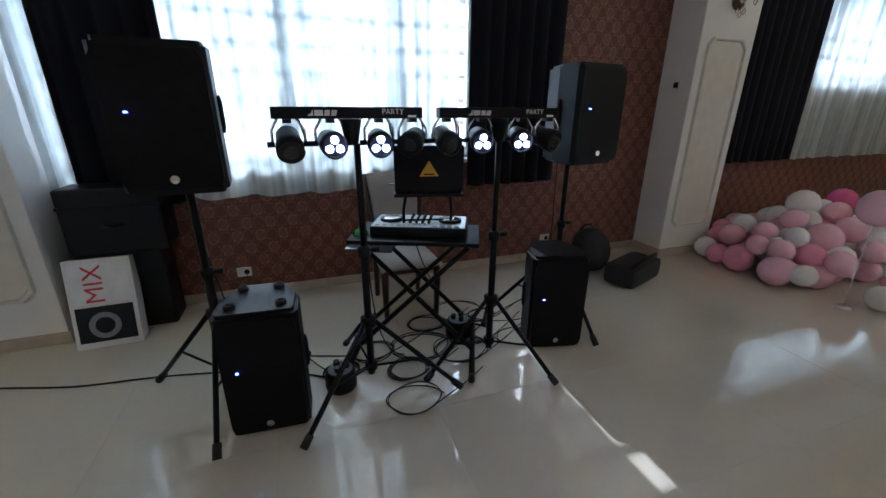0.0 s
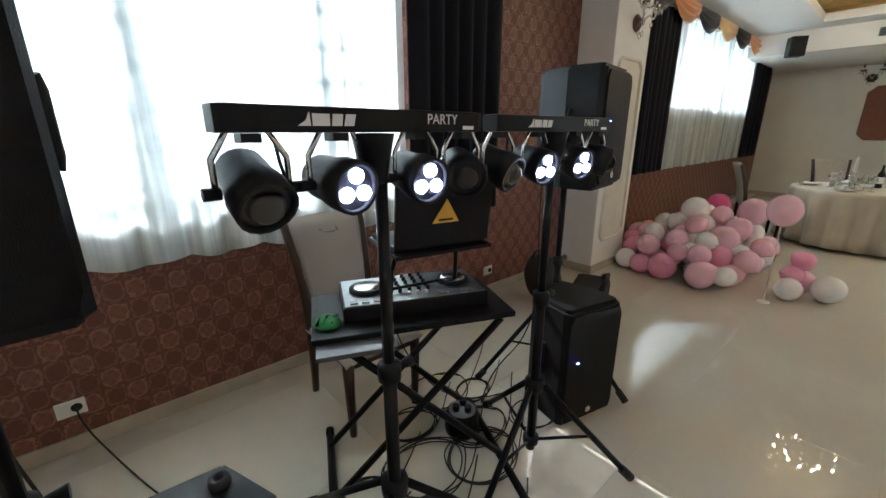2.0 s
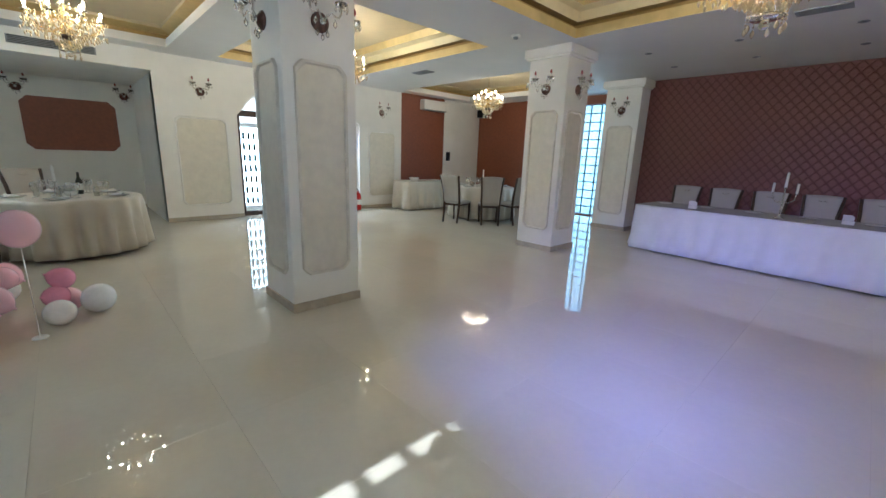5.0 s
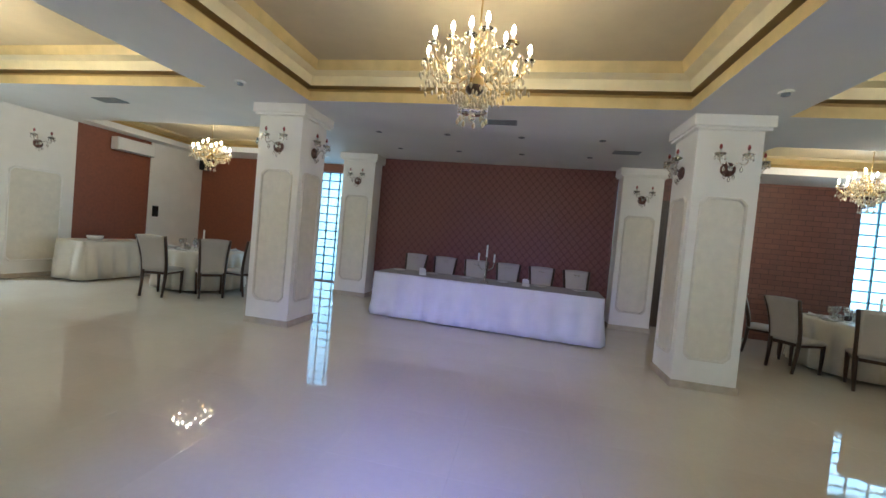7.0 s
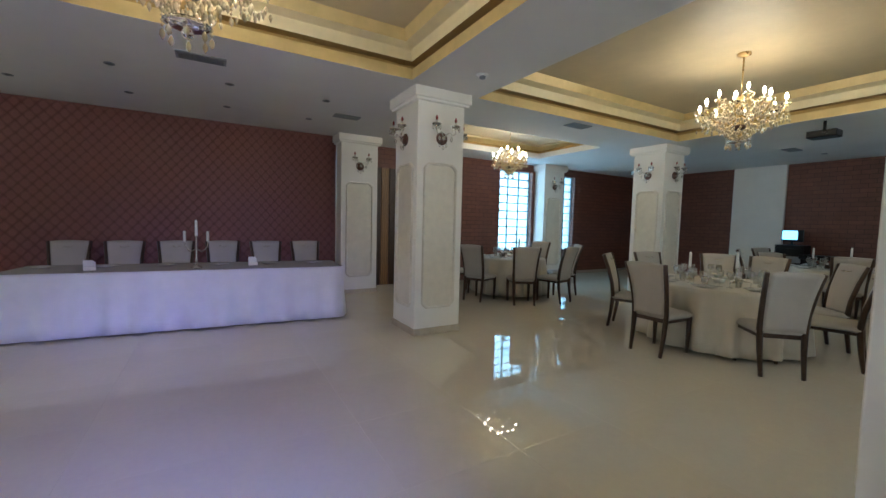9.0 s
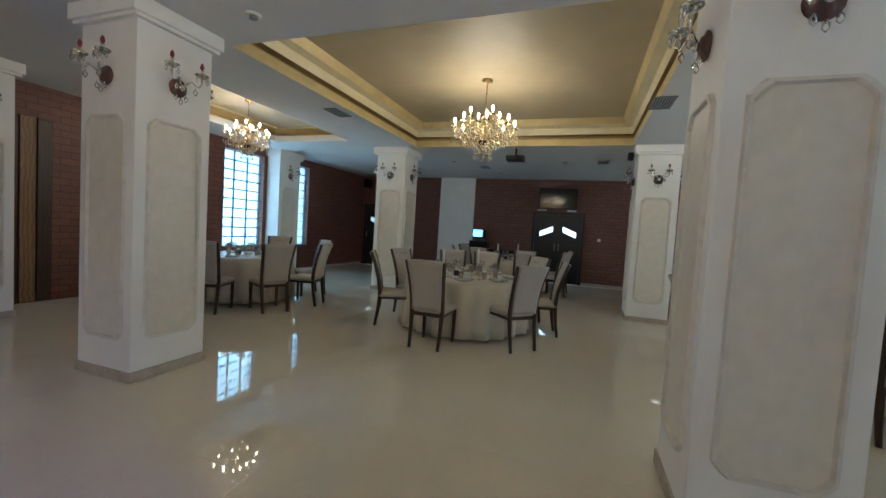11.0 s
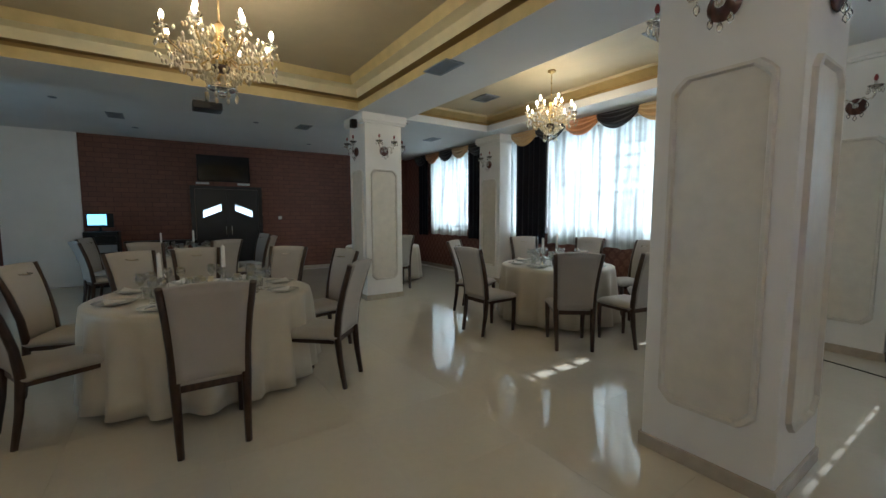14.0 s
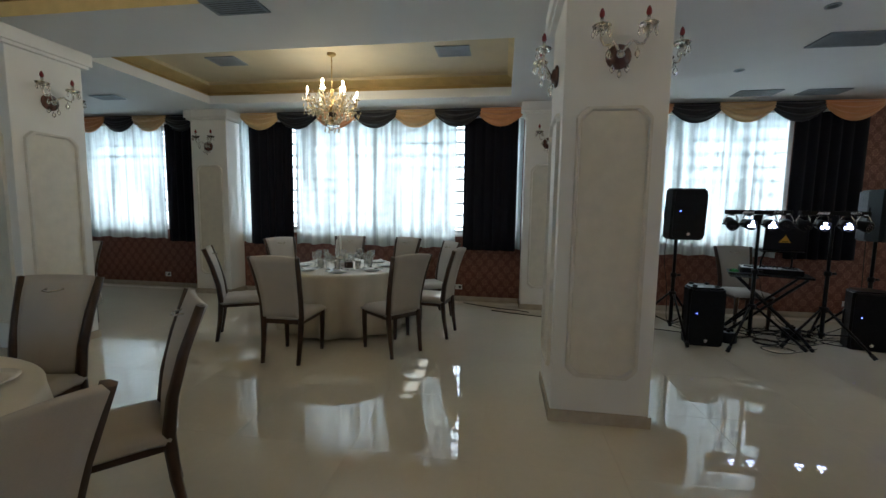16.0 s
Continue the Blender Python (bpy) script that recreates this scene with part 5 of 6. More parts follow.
def light_bar(x, y, z, w, heads, turn, label):
    b = thing("party_light_bar", pose(x, y, z, 0, 0, turn), label, "stage light", "party light bars")
    part("bar", cube(-w / 2, w / 2, -0.03, 0.03, -0.025, 0.025, bevel=0.004), black_metal, b)
    for sx in (-1, 1):
        part("end_cap", cube(sx * w / 2 - 0.006, sx * w / 2 + 0.006, -0.029, 0.029, -0.024, 0.024, bevel=0.002), black_plastic, b)
    # logo as plain strokes, and the printed word
    x0 = -w * 0.24
    part("logo_stroke", plate(bmesh.new(), [(x0 - 0.03, -0.012), (x0 - 0.004, -0.012), (x0 - 0.006, 0.014), (x0 - 0.014, -0.002)], "y", -0.0325, -0.0302), letter_white, b)
    for i, (a0, a1, lean) in enumerate(((0.0, 0.036, 0.0), (0.041, 0.063, 0.003), (0.068, 0.09, 0.006))):
        part("logo_stroke", plate(bmesh.new(), [(x0 + a0, -0.012), (x0 + a1, -0.012), (x0 + a1 + lean, 0.011), (x0 + a0 + lean, 0.011)], "y", -0.0325, -0.0302), letter_white, b)
    lettering("word", "PARTY", 0.034, pose(w * 0.29, -0.0312, 0.004, 90, 0, 0), letter_white, b)
    part("small_print", cube(w * 0.40, w * 0.46, -0.0325, -0.0302, -0.019, -0.010), letter_white, b)
    for hx, tilt, lit, yaw in heads:
        par_can(b, hx, -0.13, tilt, lit, yaw)
        part("clamp", cube(hx - 0.018, hx + 0.018, -0.02, 0.02, -0.042, -0.0255), black_plastic, b)
        part("lead", tube(bmesh.new(), [(hx + 0.05, 0.01, -0.03), (hx + 0.06, 0.02, -0.08), (hx + 0.075, 0.03, -0.13), (hx + 0.05, 0.05, -0.15), (hx + 0.02, 0.08, -0.14)], 0.004, 5), rubber, b)
    part("socket", lathe(bmesh.new(), [(0.022, -0.14), (0.03, -0.13), (0.045, -0.05), (0.05, -0.027), (0, -0.0255)], 12), black_metal, b)
    return b


tripod("light_stand", pose(0.495, 2.525, 0), "black tripod stand of a party light bar", 1.376, 0.51, 0.45, (221, 341, 101), 0.016)
light_bar(0.473, 2.515, 1.51, 0.645, [(-0.268, 30, None, 4), (-0.09, 8, led_white, 8), (0.125, 10, led_white, -4), (0.285, 14, None, -30)], 1, "black party light bar with four lamp heads")
tripod("light_stand", pose(1.232, 2.545, 0), "black tripod stand of a party light bar", 1.376, 0.44, 0.45, (-51, 69, 189), 0.016)
light_bar(1.222, 2.535, 1.51, 0.645, [(-0.285, 22, None, 10), (-0.10, 12, led_white, -8), (0.125, 12, led_white, -10), (0.285, 16, None, 25)], -1, "black party light bar with white lit lamp heads")
VIOLET = (0.33, 0.33, 1.0)
for x, y, tx, ty, e in ((0.375, 2.32, 0.6, -1.2, 85), (0.585, 2.32, 1.3, -0.9, 85), (1.12, 2.35, 0.7, -3.2, 110), (1.345, 2.35, 2.1, -1.3, 75)):
    d = bpy.data.lights.new("party_beam", "SPOT")
    d.energy, d.color, d.spot_size, d.spot_blend, d.shadow_soft_size = e, VIOLET, radians(42), 1.0, 0.03
    new("party_beam", d).matrix_world = look((x, y, 1.38), (tx, ty, 0.1))

# ---- mixing desk ----
DJ = pose(0.9, 2.98, 0, 0, 0, -24)
st = thing("mixer_stand", DJ, "black folding cross stand with a board on top", "stand")
part("board", cube(-0.4, 0.4, -0.21, 0.21, 0.755, 0.778, bevel=0.004), black_plastic, st)
for v in (-0.2, 0.12):
    part("cross_leg", tube(bmesh.new(), [(-0.38, v, 0.03), (0.34, v, 0.755)], 0.016, 8), black_metal, st)
    part("cross_leg", tube(bmesh.new(), [(0.38, v + 0.035, 0.03), (-0.34, v + 0.035, 0.755)], 0.016, 8), black_metal, st)
for u in (-0.38, 0.38):
    ft = part("foot_bar", tube(bmesh.new(), [(u, -0.45, 0.02), (u, 0.22, 0.02)], 0.018, 8), black_metal, st)
    for v in (-0.45, 0.22):
        part("end_cap", tube(bmesh.new(), [(u, v - 0.025, 0.02), (u, v + 0.025, 0.02)], 0.02, 8), rubber, ft)
ct = thing("dj_controller", DJ @ pose(0.02, 0.04, 0.7785), "silver topped music controller with two jog wheels", "mixing desk")
part("case", cube(-0.3, 0.3, -0.15, 0.15, 0, 0.06, bevel=0.008), black_plastic, ct)
part("face", cube(-0.29, 0.29, -0.142, 0.142, 0.0602, 0.064, bevel=0.001), mottled("dark_brushed_metal", (0.34, 0.35, 0.36), 0.3, 1.0, scale=30, vary=0.15, bump=0.1), ct)
for sx in (-1, 1):
    jw = part("jog_wheel", lathe(bmesh.new(), [(0.075, 0.0645), (0.072, 0.078), (0.055, 0.080), (0.05, 0.078), (0, 0.078)], 24, (sx * 0.19, 0.01, 0)), black_plastic, ct)
    part("wheel_top", lathe(bmesh.new(), [(0.054, 0.0802), (0.05, 0.083), (0, 0.083)], 24, (sx * 0.19, 0.01, 0)), silver, jw)
for i in range(4):
    for j in range(5):
        part("knob", lathe(bmesh.new(), [(0.009, 0.0642), (0.008, 0.08), (0, 0.081)], 8, (-0.06 + i * 0.04, 0.11 - j * 0.042, 0)), black_plastic, ct)
for i in range(8):
    part("pad", cube(-0.27 + (i % 4) * 0.045 + (0.36 if i > 3 else 0), -0.24 + (i % 4) * 0.045 + (0.36 if i > 3 else 0), -0.13, -0.1, 0.0642, 0.07, bevel=0.002), grey_plastic, ct)
for i in range(3):
    part("fader", cube(-0.035 + i * 0.035, -0.022 + i * 0.035, -0.10, -0.085, 0.0642, 0.078, bevel=0.002), white_plastic, ct)
sb = thing("side_board", pose(0.66, 2.95, 0.7485, 0, 0, -24), "thin glossy dark board under the edge of the desk", "board")
part("board", cube(-0.18, 0.1, -0.17, 0.17, -0.012, 0.006, bevel=0.002), mottled("grey_laminate", (0.10, 0.105, 0.11), 0.12, bump=0.0), sb)
lt = thing("laptop", pose(0.925, 2.795, 1.065, 0, 0, -14), "open black laptop with a yellow warning sticker on its lid", "laptop")
part("base", cube(-0.19, 0.19, 0.0, 0.26, 0, 0.02, bevel=0.005), black_plastic, lt)
bm = cube(-0.195, 0.195, -0.008, 0.008, 0.0, 0.26, bevel=0.005)
bmesh.ops.rotate(bm, verts=bm.verts, matrix=Matrix.Rotation(radians(8), 3, "X"))
bmesh.ops.translate(bm, verts=bm.verts, vec=(0, -0.01, 0.015))
ld = part("lid", bm, black_plastic, lt)
tri_y = mottled("yellow_sticker", (0.75, 0.42, 0.03), 0.5, bump=0.0)
bm = plate(bmesh.new(), [(-0.055, 0.09), (0.055, 0.09), (0.0, 0.18)], "y", -0.0115, -0.0105)
bmesh.ops.rotate(bm, verts=bm.verts, matrix=Matrix.Rotation(radians(8), 3, "X"))
bmesh.ops.translate(bm, verts=bm.verts, vec=(0, -0.01, 0.015))
part("sticker", bm, tri_y, ld, "yellow triangular warning sticker")
bm = cube(-0.03, 0.03, -0.0122, -0.0117, 0.098, 0.106)
bmesh.ops.rotate(bm, verts=bm.verts, matrix=Matrix.Rotation(radians(8), 3, "X"))
bmesh.ops.translate(bm, verts=bm.verts, vec=(0, -0.01, 0.015))
part("sticker_print", bm, black_plastic, ld)
ls = thing("laptop_stand", pose(0.925, 2.795, 0, 0, 0, -14), "black metal laptop stand with two legs", "stand")
part("tray", cube(-0.2, 0.2, -0.04, 0.28, 1.05, 1.064, bevel=0.003), black_metal, ls)
for sx in (-1, 1):
    part("leg", tube(bmesh.new(), [(sx * 0.13, 0.12, 1.05), (sx * 0.15, 0.16, 0.93), (sx * 0.15, 0.18, 0.778)], 0.01, 6), black_metal, ls)
part("cross_bar", tube(bmesh.new(), [(-0.15, 0.17, 0.86), (0.15, 0.17, 0.86)], 0.007, 6), black_metal, ls)
hat = thing("green_cap", DJ @ pose(-0.34, -0.1, 0.778), "small green and black striped cloth cap", "cap")
part("cap", lathe(bmesh.new(), [(0.05, 0.001), (0.052, 0.01), (0.04, 0.028), (0.018, 0.036), (0, 0.037)], 14), cloth("green_cap_cloth", (0.03, 0.2, 0.05)), hat)
for k in (-1, 0, 1):
    part("stripe", tube(bmesh.new(), [(k * 0.026 - 0.012, -0.038, 0.022), (k * 0.026, 0.0, 0.0375 - 0.008 * abs(k)), (k * 0.026 + 0.012, 0.038, 0.022)], 0.006, 6), black_plastic, hat, "black stripe")
chair_at(0.93, 3.47, 180, "grey beige dining chair standing behind the mixing desk")

# ---- carton, cases and bags ----
cb = thing("carton_box", pose(-1.1, 3.55, 0, -13, 0, 2), "white printed carton leaning against the wall", "box")
part("carton", cube(-0.185, 0.185, 0.0, 0.12, 0.0, 0.6, bevel=0.003), white_plastic, cb)
part("print", cube(-0.16, 0.16, -0.0035, -0.001, 0.04, 0.28), black_plastic, cb, "dark printed picture field")
part("print_panel", cube(-0.16, 0.16, -0.0035, -0.001, 0.30, 0.57), letter_white, cb, "pale printed field")
red_print = mottled("red_print", (0.55, 0.03, 0.03), 0.45, bump=0.0)
lettering("word", "MIX", 0.15, pose(-0.03, -0.0048, 0.43, 90, -90, 0), red_print, cb)
bm = lathe(bmesh.new(), [(0.09, 0), (0.085, 0.002), (0.06, 0.002), (0.055, 0)], 20)
bmesh.ops.rotate(bm, verts=bm.verts, matrix=Matrix.Rotation(radians(90), 3, "X"))
bmesh.ops.translate(bm, verts=bm.verts, vec=(-0.01, -0.0036, 0.15))
part("print_ring", bm, grey_plastic, cb)


def flight_case(m, w, d, h, label):
    c = thing("flight_case", m, label, "case")
    part("body", cube(-w / 2, w / 2, -d / 2, d / 2, 0, h, bevel=0.02), black_plastic, c)
    part("lid_edge", cube(-w / 2 - 0.004, w / 2 + 0.004, -d / 2 - 0.004, d / 2 + 0.004, h * 0.7, h * 0.7 + 0.02, bevel=0.002), black_metal, c)
    part("handle", tube(bmesh.new(), [(-0.06, -d / 2, h * 0.45), (-0.05, -d / 2 - 0.03, h * 0.45), (0.05, -d / 2 - 0.03, h * 0.45), (0.06, -d / 2, h * 0.45)], 0.008, 6), black_plastic, c)
    return c


flight_case(pose(-1.0, 3.89, 0.0), 0.5, 0.26, 0.6, "black equipment case standing behind the carton")
flight_case(pose(-0.96, 3.85, 0.6), 0.56, 0.3, 0.44, "black equipment case stacked on another case")
bg = thing("round_drum_bag", pose(2.86, 3.62, 0.22, 68, 0, 15), "round black padded bag lying by the wall", "bag")
part("bag", lathe(bmesh.new(), [(0, -0.1), (0.17, -0.1), (0.21, -0.06), (0.215, 0.0), (0.21, 0.06), (0.17, 0.1), (0, 0.1)], 22), rubber, bg)
part("strap", tube(bmesh.new(), [(-0.1, 0.21, 0), (-0.05, 0.25, 0.02), (0.05, 0.25, 0.02), (0.1, 0.21, 0)], 0.01, 6), black_plastic, bg)
b2 = thing("cable_bag", pose(3.1, 3.3, 0, 0, 0, 20), "open black cable bag on the floor", "bag")
bm = cube(-0.28, 0.28, -0.15, 0.15, 0, 0.2, bevel=0.06)
part("bag", bm, rubber, b2)
part("zip_flap", tube(bmesh.new(), [(-0.25, -0.1, 0.2), (-0.1, -0.14, 0.27), (0.12, -0.13, 0.26), (0.25, -0.08, 0.2)], 0.02, 6), black_plastic, b2)


def socket(x, z):
    s2 = thing("wall_socket", pose(x, Y_N - 0.001, z), "white double wall socket on the red wallpaper", "socket", "wall sockets")
    part("plate", cube(-0.055, 0.055, -0.01, 0, -0.04, 0.04, bevel=0.003), white_plastic, s2)
    bm = lathe(bmesh.new(), [(0.022, 0), (0.02, 0.004), (0, 0.004)], 14)
    bmesh.ops.rotate(bm, verts=bm.verts, matrix=Matrix.Rotation(radians(90), 3, "X"))
    bmesh.ops.translate(bm, verts=bm.verts, vec=(0.02, -0.0105, 0))
    part("outlet", bm, black_plastic, s2)


for x in (-0.3, 2.61, -3.0, -8.4):
    socket(x, 0.23)
ph = thing("thermostat", pose(3.838, 3.85, 1.75), "small black and white thermostat on the pilaster", "thermostat")
part("plate", cube(-0.015, 0, -0.04, 0.04, -0.045, 0.045, bevel=0.003), white_plastic, ph)
part("dial", cube(-0.02, -0.0155, -0.025, 0.025, -0.02, 0.03), black_plastic, ph)


def cable(name, pts, r, label, smooth_=True):
    cu = bpy.data.curves.new(name, "CURVE")
    cu.dimensions, cu.bevel_depth, cu.bevel_resolution, cu.resolution_u = "3D", r, 2, 6
    spl = cu.splines.new("NURBS")
    spl.points.add(len(pts) - 1)
    for q, p in zip(spl.points, pts):
        q.co = (*p, 1)
    spl.use_endpoint_u, spl.order_u = True, 4
    tmp = bpy.data.objects.new(name, cu)
    scene.collection.objects.link(tmp)
    me = bpy.data.meshes.new_from_object(tmp.evaluated_get(bpy.context.evaluated_depsgraph_get()))
    bpy.data.objects.remove(tmp)
    me.materials.append(rubber)
    for f in me.polygons:
        f.use_smooth = True
    return tagged(new(name, me), label, "cable", "cables")


def coil(cx, cy, r, n, seed):
    rng = random.Random(seed)
    pts = []
    for k in range(n * 9):
        a = k * 2 * math.pi / 9
        rr = r * (1 + 0.14 * math.sin(k * 0.7 + seed)) * (0.85 + 0.3 * rng.random())
        pts.append((cx + rr * math.cos(a), cy + rr * 0.8 * math.sin(a), 0.008 + 0.012 * (k // 9) / n + 0.012 * rng.random()))
    pts += [(cx + r * 2.2, cy + 0.4 * r, 0.008), (cx + r * 3, cy + r, 0.008)]
    cable("coiled_cable", pts, 0.0034, "black cable lying in loose coils on the floor")


for i, (x, y, r, n) in enumerate(((0.72, 2.62, 0.13, 6), (0.98, 3.12, 0.14, 4), (1.25, 2.9, 0.17, 3), (0.35, 2.75, 0.11, 4), (1.45, 3.1, 0.12, 3), (0.7, 2.35, 0.16, 2), (1.1, 2.72, 0.2, 3), (0.85, 2.85, 0.22, 3), (0.55, 2.9, 0.15, 3), (1.3, 3.25, 0.2, 2), (1.55, 2.75, 0.15, 2))):
    coil(x, y, r, n, i + 1)
cable("power_cable", [(-2.44, 3.50, 0.006), (-1.94, 3.33, 0.006), (-1.54, 3.25, 0.006), (-1.14, 3.09, 0.006), (-0.86, 3.08, 0.006), (-0.42, 3.01, 0.006), (0.10, 2.85, 0.006), (0.30, 2.68, 0.006)], 0.0055, "black power cable across the floor")
cable("power_cable", [(-0.28, 4.05, 0.23), (-0.28, 3.98, 0.2), (-0.2, 3.9, 0.03), (-0.1, 3.6, 0.006), (0.05, 3.2, 0.006), (0.2, 2.85, 0.006), (0.3, 2.7, 0.03)], 0.004, "black power cable from the wall socket")
cable("speaker_cable", [(-0.3, 2.86, 1.25), (-0.33, 2.95, 1.0), (-0.25, 2.9, 0.6), (-0.22, 3.0, 0.2), (-0.15, 3.1, 0.006), (0.1, 3.0, 0.006), (0.4, 2.9, 0.006)], 0.004, "black cable hanging from a loudspeaker")
cable("speaker_cable", [(2.0, 3.1, 1.3), (2.03, 3.15, 1.0), (2.0, 3.05, 0.5), (1.95, 3.15, 0.05), (1.7, 3.2, 0.006), (1.4, 3.0, 0.006)], 0.004, "black cable hanging from a loudspeaker")
cable("signal_cable", [(0.9, 3.1, 0.8), (0.95, 3.25, 0.6), (1.1, 3.2, 0.2), (1.3, 3.05, 0.006), (1.6, 2.95, 0.006), (1.75, 2.9, 0.05)], 0.0035, "thin black cable from the desk to a loudspeaker")
cable("signal_cable", [(0.5, 2.55, 1.4), (0.53, 2.6, 1.1), (0.5, 2.58, 0.6), (0.6, 2.7, 0.1), (0.75, 2.8, 0.006)], 0.0035, "thin black cable along a light stand")
cable("floor_cable", [(-2.9, 3.9, 0.006), (-2.6, 3.75, 0.006), (-2.3, 3.6, 0.006), (-2.05, 3.6, 0.006), (-1.9, 3.5, 0.006)], 0.006, "dark cable along the foot of the wall")


def power_strip(x, y, turn):
    p = thing("power_block", pose(x, y, 0, 0, 0, turn), "round black power distributor with white sockets", "power strip", "power strips")
    part("body", lathe(bmesh.new(), [(0, 0), (0.085, 0), (0.09, 0.02), (0.085, 0.1), (0.075, 0.12), (0, 0.12)], 18), black_plastic, p)
    part("top", lathe(bmesh.new(), [(0.07, 0.1202), (0.068, 0.124), (0, 0.124)], 16), grey_plastic, p)
    for k in range(3):
        a = k * 2.1
        part("plug", tube(bmesh.new(), [(0.035 * math.cos(a), 0.035 * math.sin(a), 0.124), (0.035 * math.cos(a), 0.035 * math.sin(a), 0.155)], 0.018, 8), black_plastic, p)


power_strip(0.33, 2.62, 0)
power_strip(1.18, 2.93, 40)


# ---- balloons ----
def balloon_mesh(name, c, coat=0.25):
    n = Nodes(name, 0.22, 0, c)
    n.color(n.ramp(n.noise(3, 2), [(0.3, tuple(v * 0.93 for v in c)), (0.7, c)]))
    n.b.inputs["Subsurface Weight"].default_value = 0.15
    n.b.inputs["Subsurface Radius"].default_value = (0.1, 0.05, 0.05)
    bm = lathe(bmesh.new(), [(0, 1.0), (0.42, 0.93), (0.78, 0.68), (0.97, 0.28), (1.0, 0.0), (0.92, -0.38), (0.7, -0.75), (0.4, -1.02), (0.12, -1.18), (0.05, -1.22), (0.1, -1.3), (0.0, -1.29)], 16)
    me = bpy.data.meshes.new(name)
    bm.to_mesh(me)
    bm.free()
    me.materials.append(n.m)
    return me


BALLOONS = [(balloon_mesh("white_balloon", (0.93, 0.89, 0.88)), "white party balloon lying in a heap"), (balloon_mesh("pale_pink_balloon", (0.93, 0.56, 0.66)), "pale pink party balloon lying in a heap"),
            (balloon_mesh("pink_balloon", (0.91, 0.38, 0.54)), "pink party balloon lying in a heap"), (balloon_mesh("magenta_balloon", (0.80, 0.12, 0.34)), "magenta party balloon lying in a heap")]
rng = random.Random(12)
placed = []


def settle(x, y, r):
    """The lowest height at which a ball rests on the floor or on the others."""
    z = r
    for (a, b, c, q) in placed:
        d2 = (x - a) ** 2 + (y - b) ** 2
        s2 = (0.86 * (r + q)) ** 2
        if d2 < s2:
            z = max(z, c + math.sqrt(s2 - d2))
    return z


def drop_balloon(x, y, r, shade, long=1.0):
    z = settle(x, y, r)
    placed.append((x, y, z, r))
    me, lab = BALLOONS[shade]
    o = new("balloon", me)
    e = Euler((rng.uniform(0.9, 2.2), 0, rng.uniform(0, 6.28)))
    o.matrix_world = Matrix.LocRotScale((x, y, z), e, (r, r, r * long))
    tagged(o, lab, "balloon", "heap of balloons")


tries = 0
while len(placed) < 78 and tries < 6000:
    tries += 1
    u, v = rng.random(), rng.random()
    y = 2.45 + 1.3 * u
    x = 4.17 + 0.1 * abs(y - 2.95) + 1.35 * v
    r = rng.uniform(0.095, 0.145)
    if y > 3.88 - r or (x < 4.56 + r and y > 3.66 - r):
        continue
    mid = max(0.0, 1 - math.hypot((x - 5.05) / 0.95, (y - 3.05) / 0.85))
    z = settle(x, y, r)
    if z > 0.14 + 0.54 * mid ** 0.8:
        continue
    shade = rng.choices((0, 1, 2, 3), (9, 7, 3, 0.5) if z > 0.24 else (2.5, 7, 7, 0.7))[0]
    drop_balloon(x, y, r, shade)
for x, y, r, shade in ((4.70, 1.90, 0.125, 0), (4.53, 2.15, 0.105, 0), (4.86, 2.10, 0.11, 1), (4.72, 2.16, 0.09, 2), (4.76, 2.11, 0.09, 2)):
    drop_balloon(x, y, r, shade)
drop_balloon(5.32, 2.66, 0.15, 1, 1.25)
drop_balloon(5.42, 3.02, 0.13, 3)
fb = thing("stick_balloon", pose(4.29, 2.27, 0), "pale pink balloon on a thin white stick", "balloon")
part("balloon", sphere(bmesh.new(), (0, 0, 0.84), 0.125, 18, 12, 1.08), bpy.data.materials["pale_pink_balloon"], fb)
part("stick", tube(bmesh.new(), [(0.03, 0, 0.01), (0, 0, 0.71)], 0.004, 6), white_plastic, fb)
part("foot", lathe(bmesh.new(), [(0, 0), (0.05, 0), (0.045, 0.01), (0, 0.012)], 14, (0.03, 0, 0)), white_plastic, fb)


# ---- table settings ----
def shared(name, bm, materials, label, category, group):
    o = part(name, bm, materials)
    return tagged(o, label, category, group)


def lay(ob, used, m):
    """The first call places ob itself, later ones place copies."""
    if ob.name in used:
        o = ob.copy()
        scene.collection.objects.link(o)
    else:
        used.add(ob.name)
        o = ob
    o.matrix_world = m
    return o


used = set()
wine = shared("wine_glass", lathe(bmesh.new(), [(0, 0.0), (0.034, 0.001), (0.033, 0.004), (0.005, 0.010), (0.0045, 0.085), (0.012, 0.095), (0.034, 0.125), (0.038, 0.15), (0.031, 0.195), (0.029, 0.195), (0.036, 0.15), (0.031, 0.125), (0, 0.1)], 14), drink_glass, "clear stemmed wine glass on the set table", "glass", "wine glasses")
tumbler = shared("water_glass", lathe(bmesh.new(), [(0, 0), (0.03, 0.001), (0.036, 0.1), (0.034, 0.1), (0.028, 0.008), (0, 0.008)], 12), drink_glass, "clear water glass on the set table", "glass", "water glasses")
plate_o = shared("dinner_plate", lathe(bmesh.new(), [(0, 0.002), (0.08, 0.001), (0.1, 0.008), (0.135, 0.018), (0.137, 0.02), (0.1, 0.012), (0.075, 0.006), (0, 0.006)], 24), porcelain, "white porcelain plate on the set table", "plate", "plates")
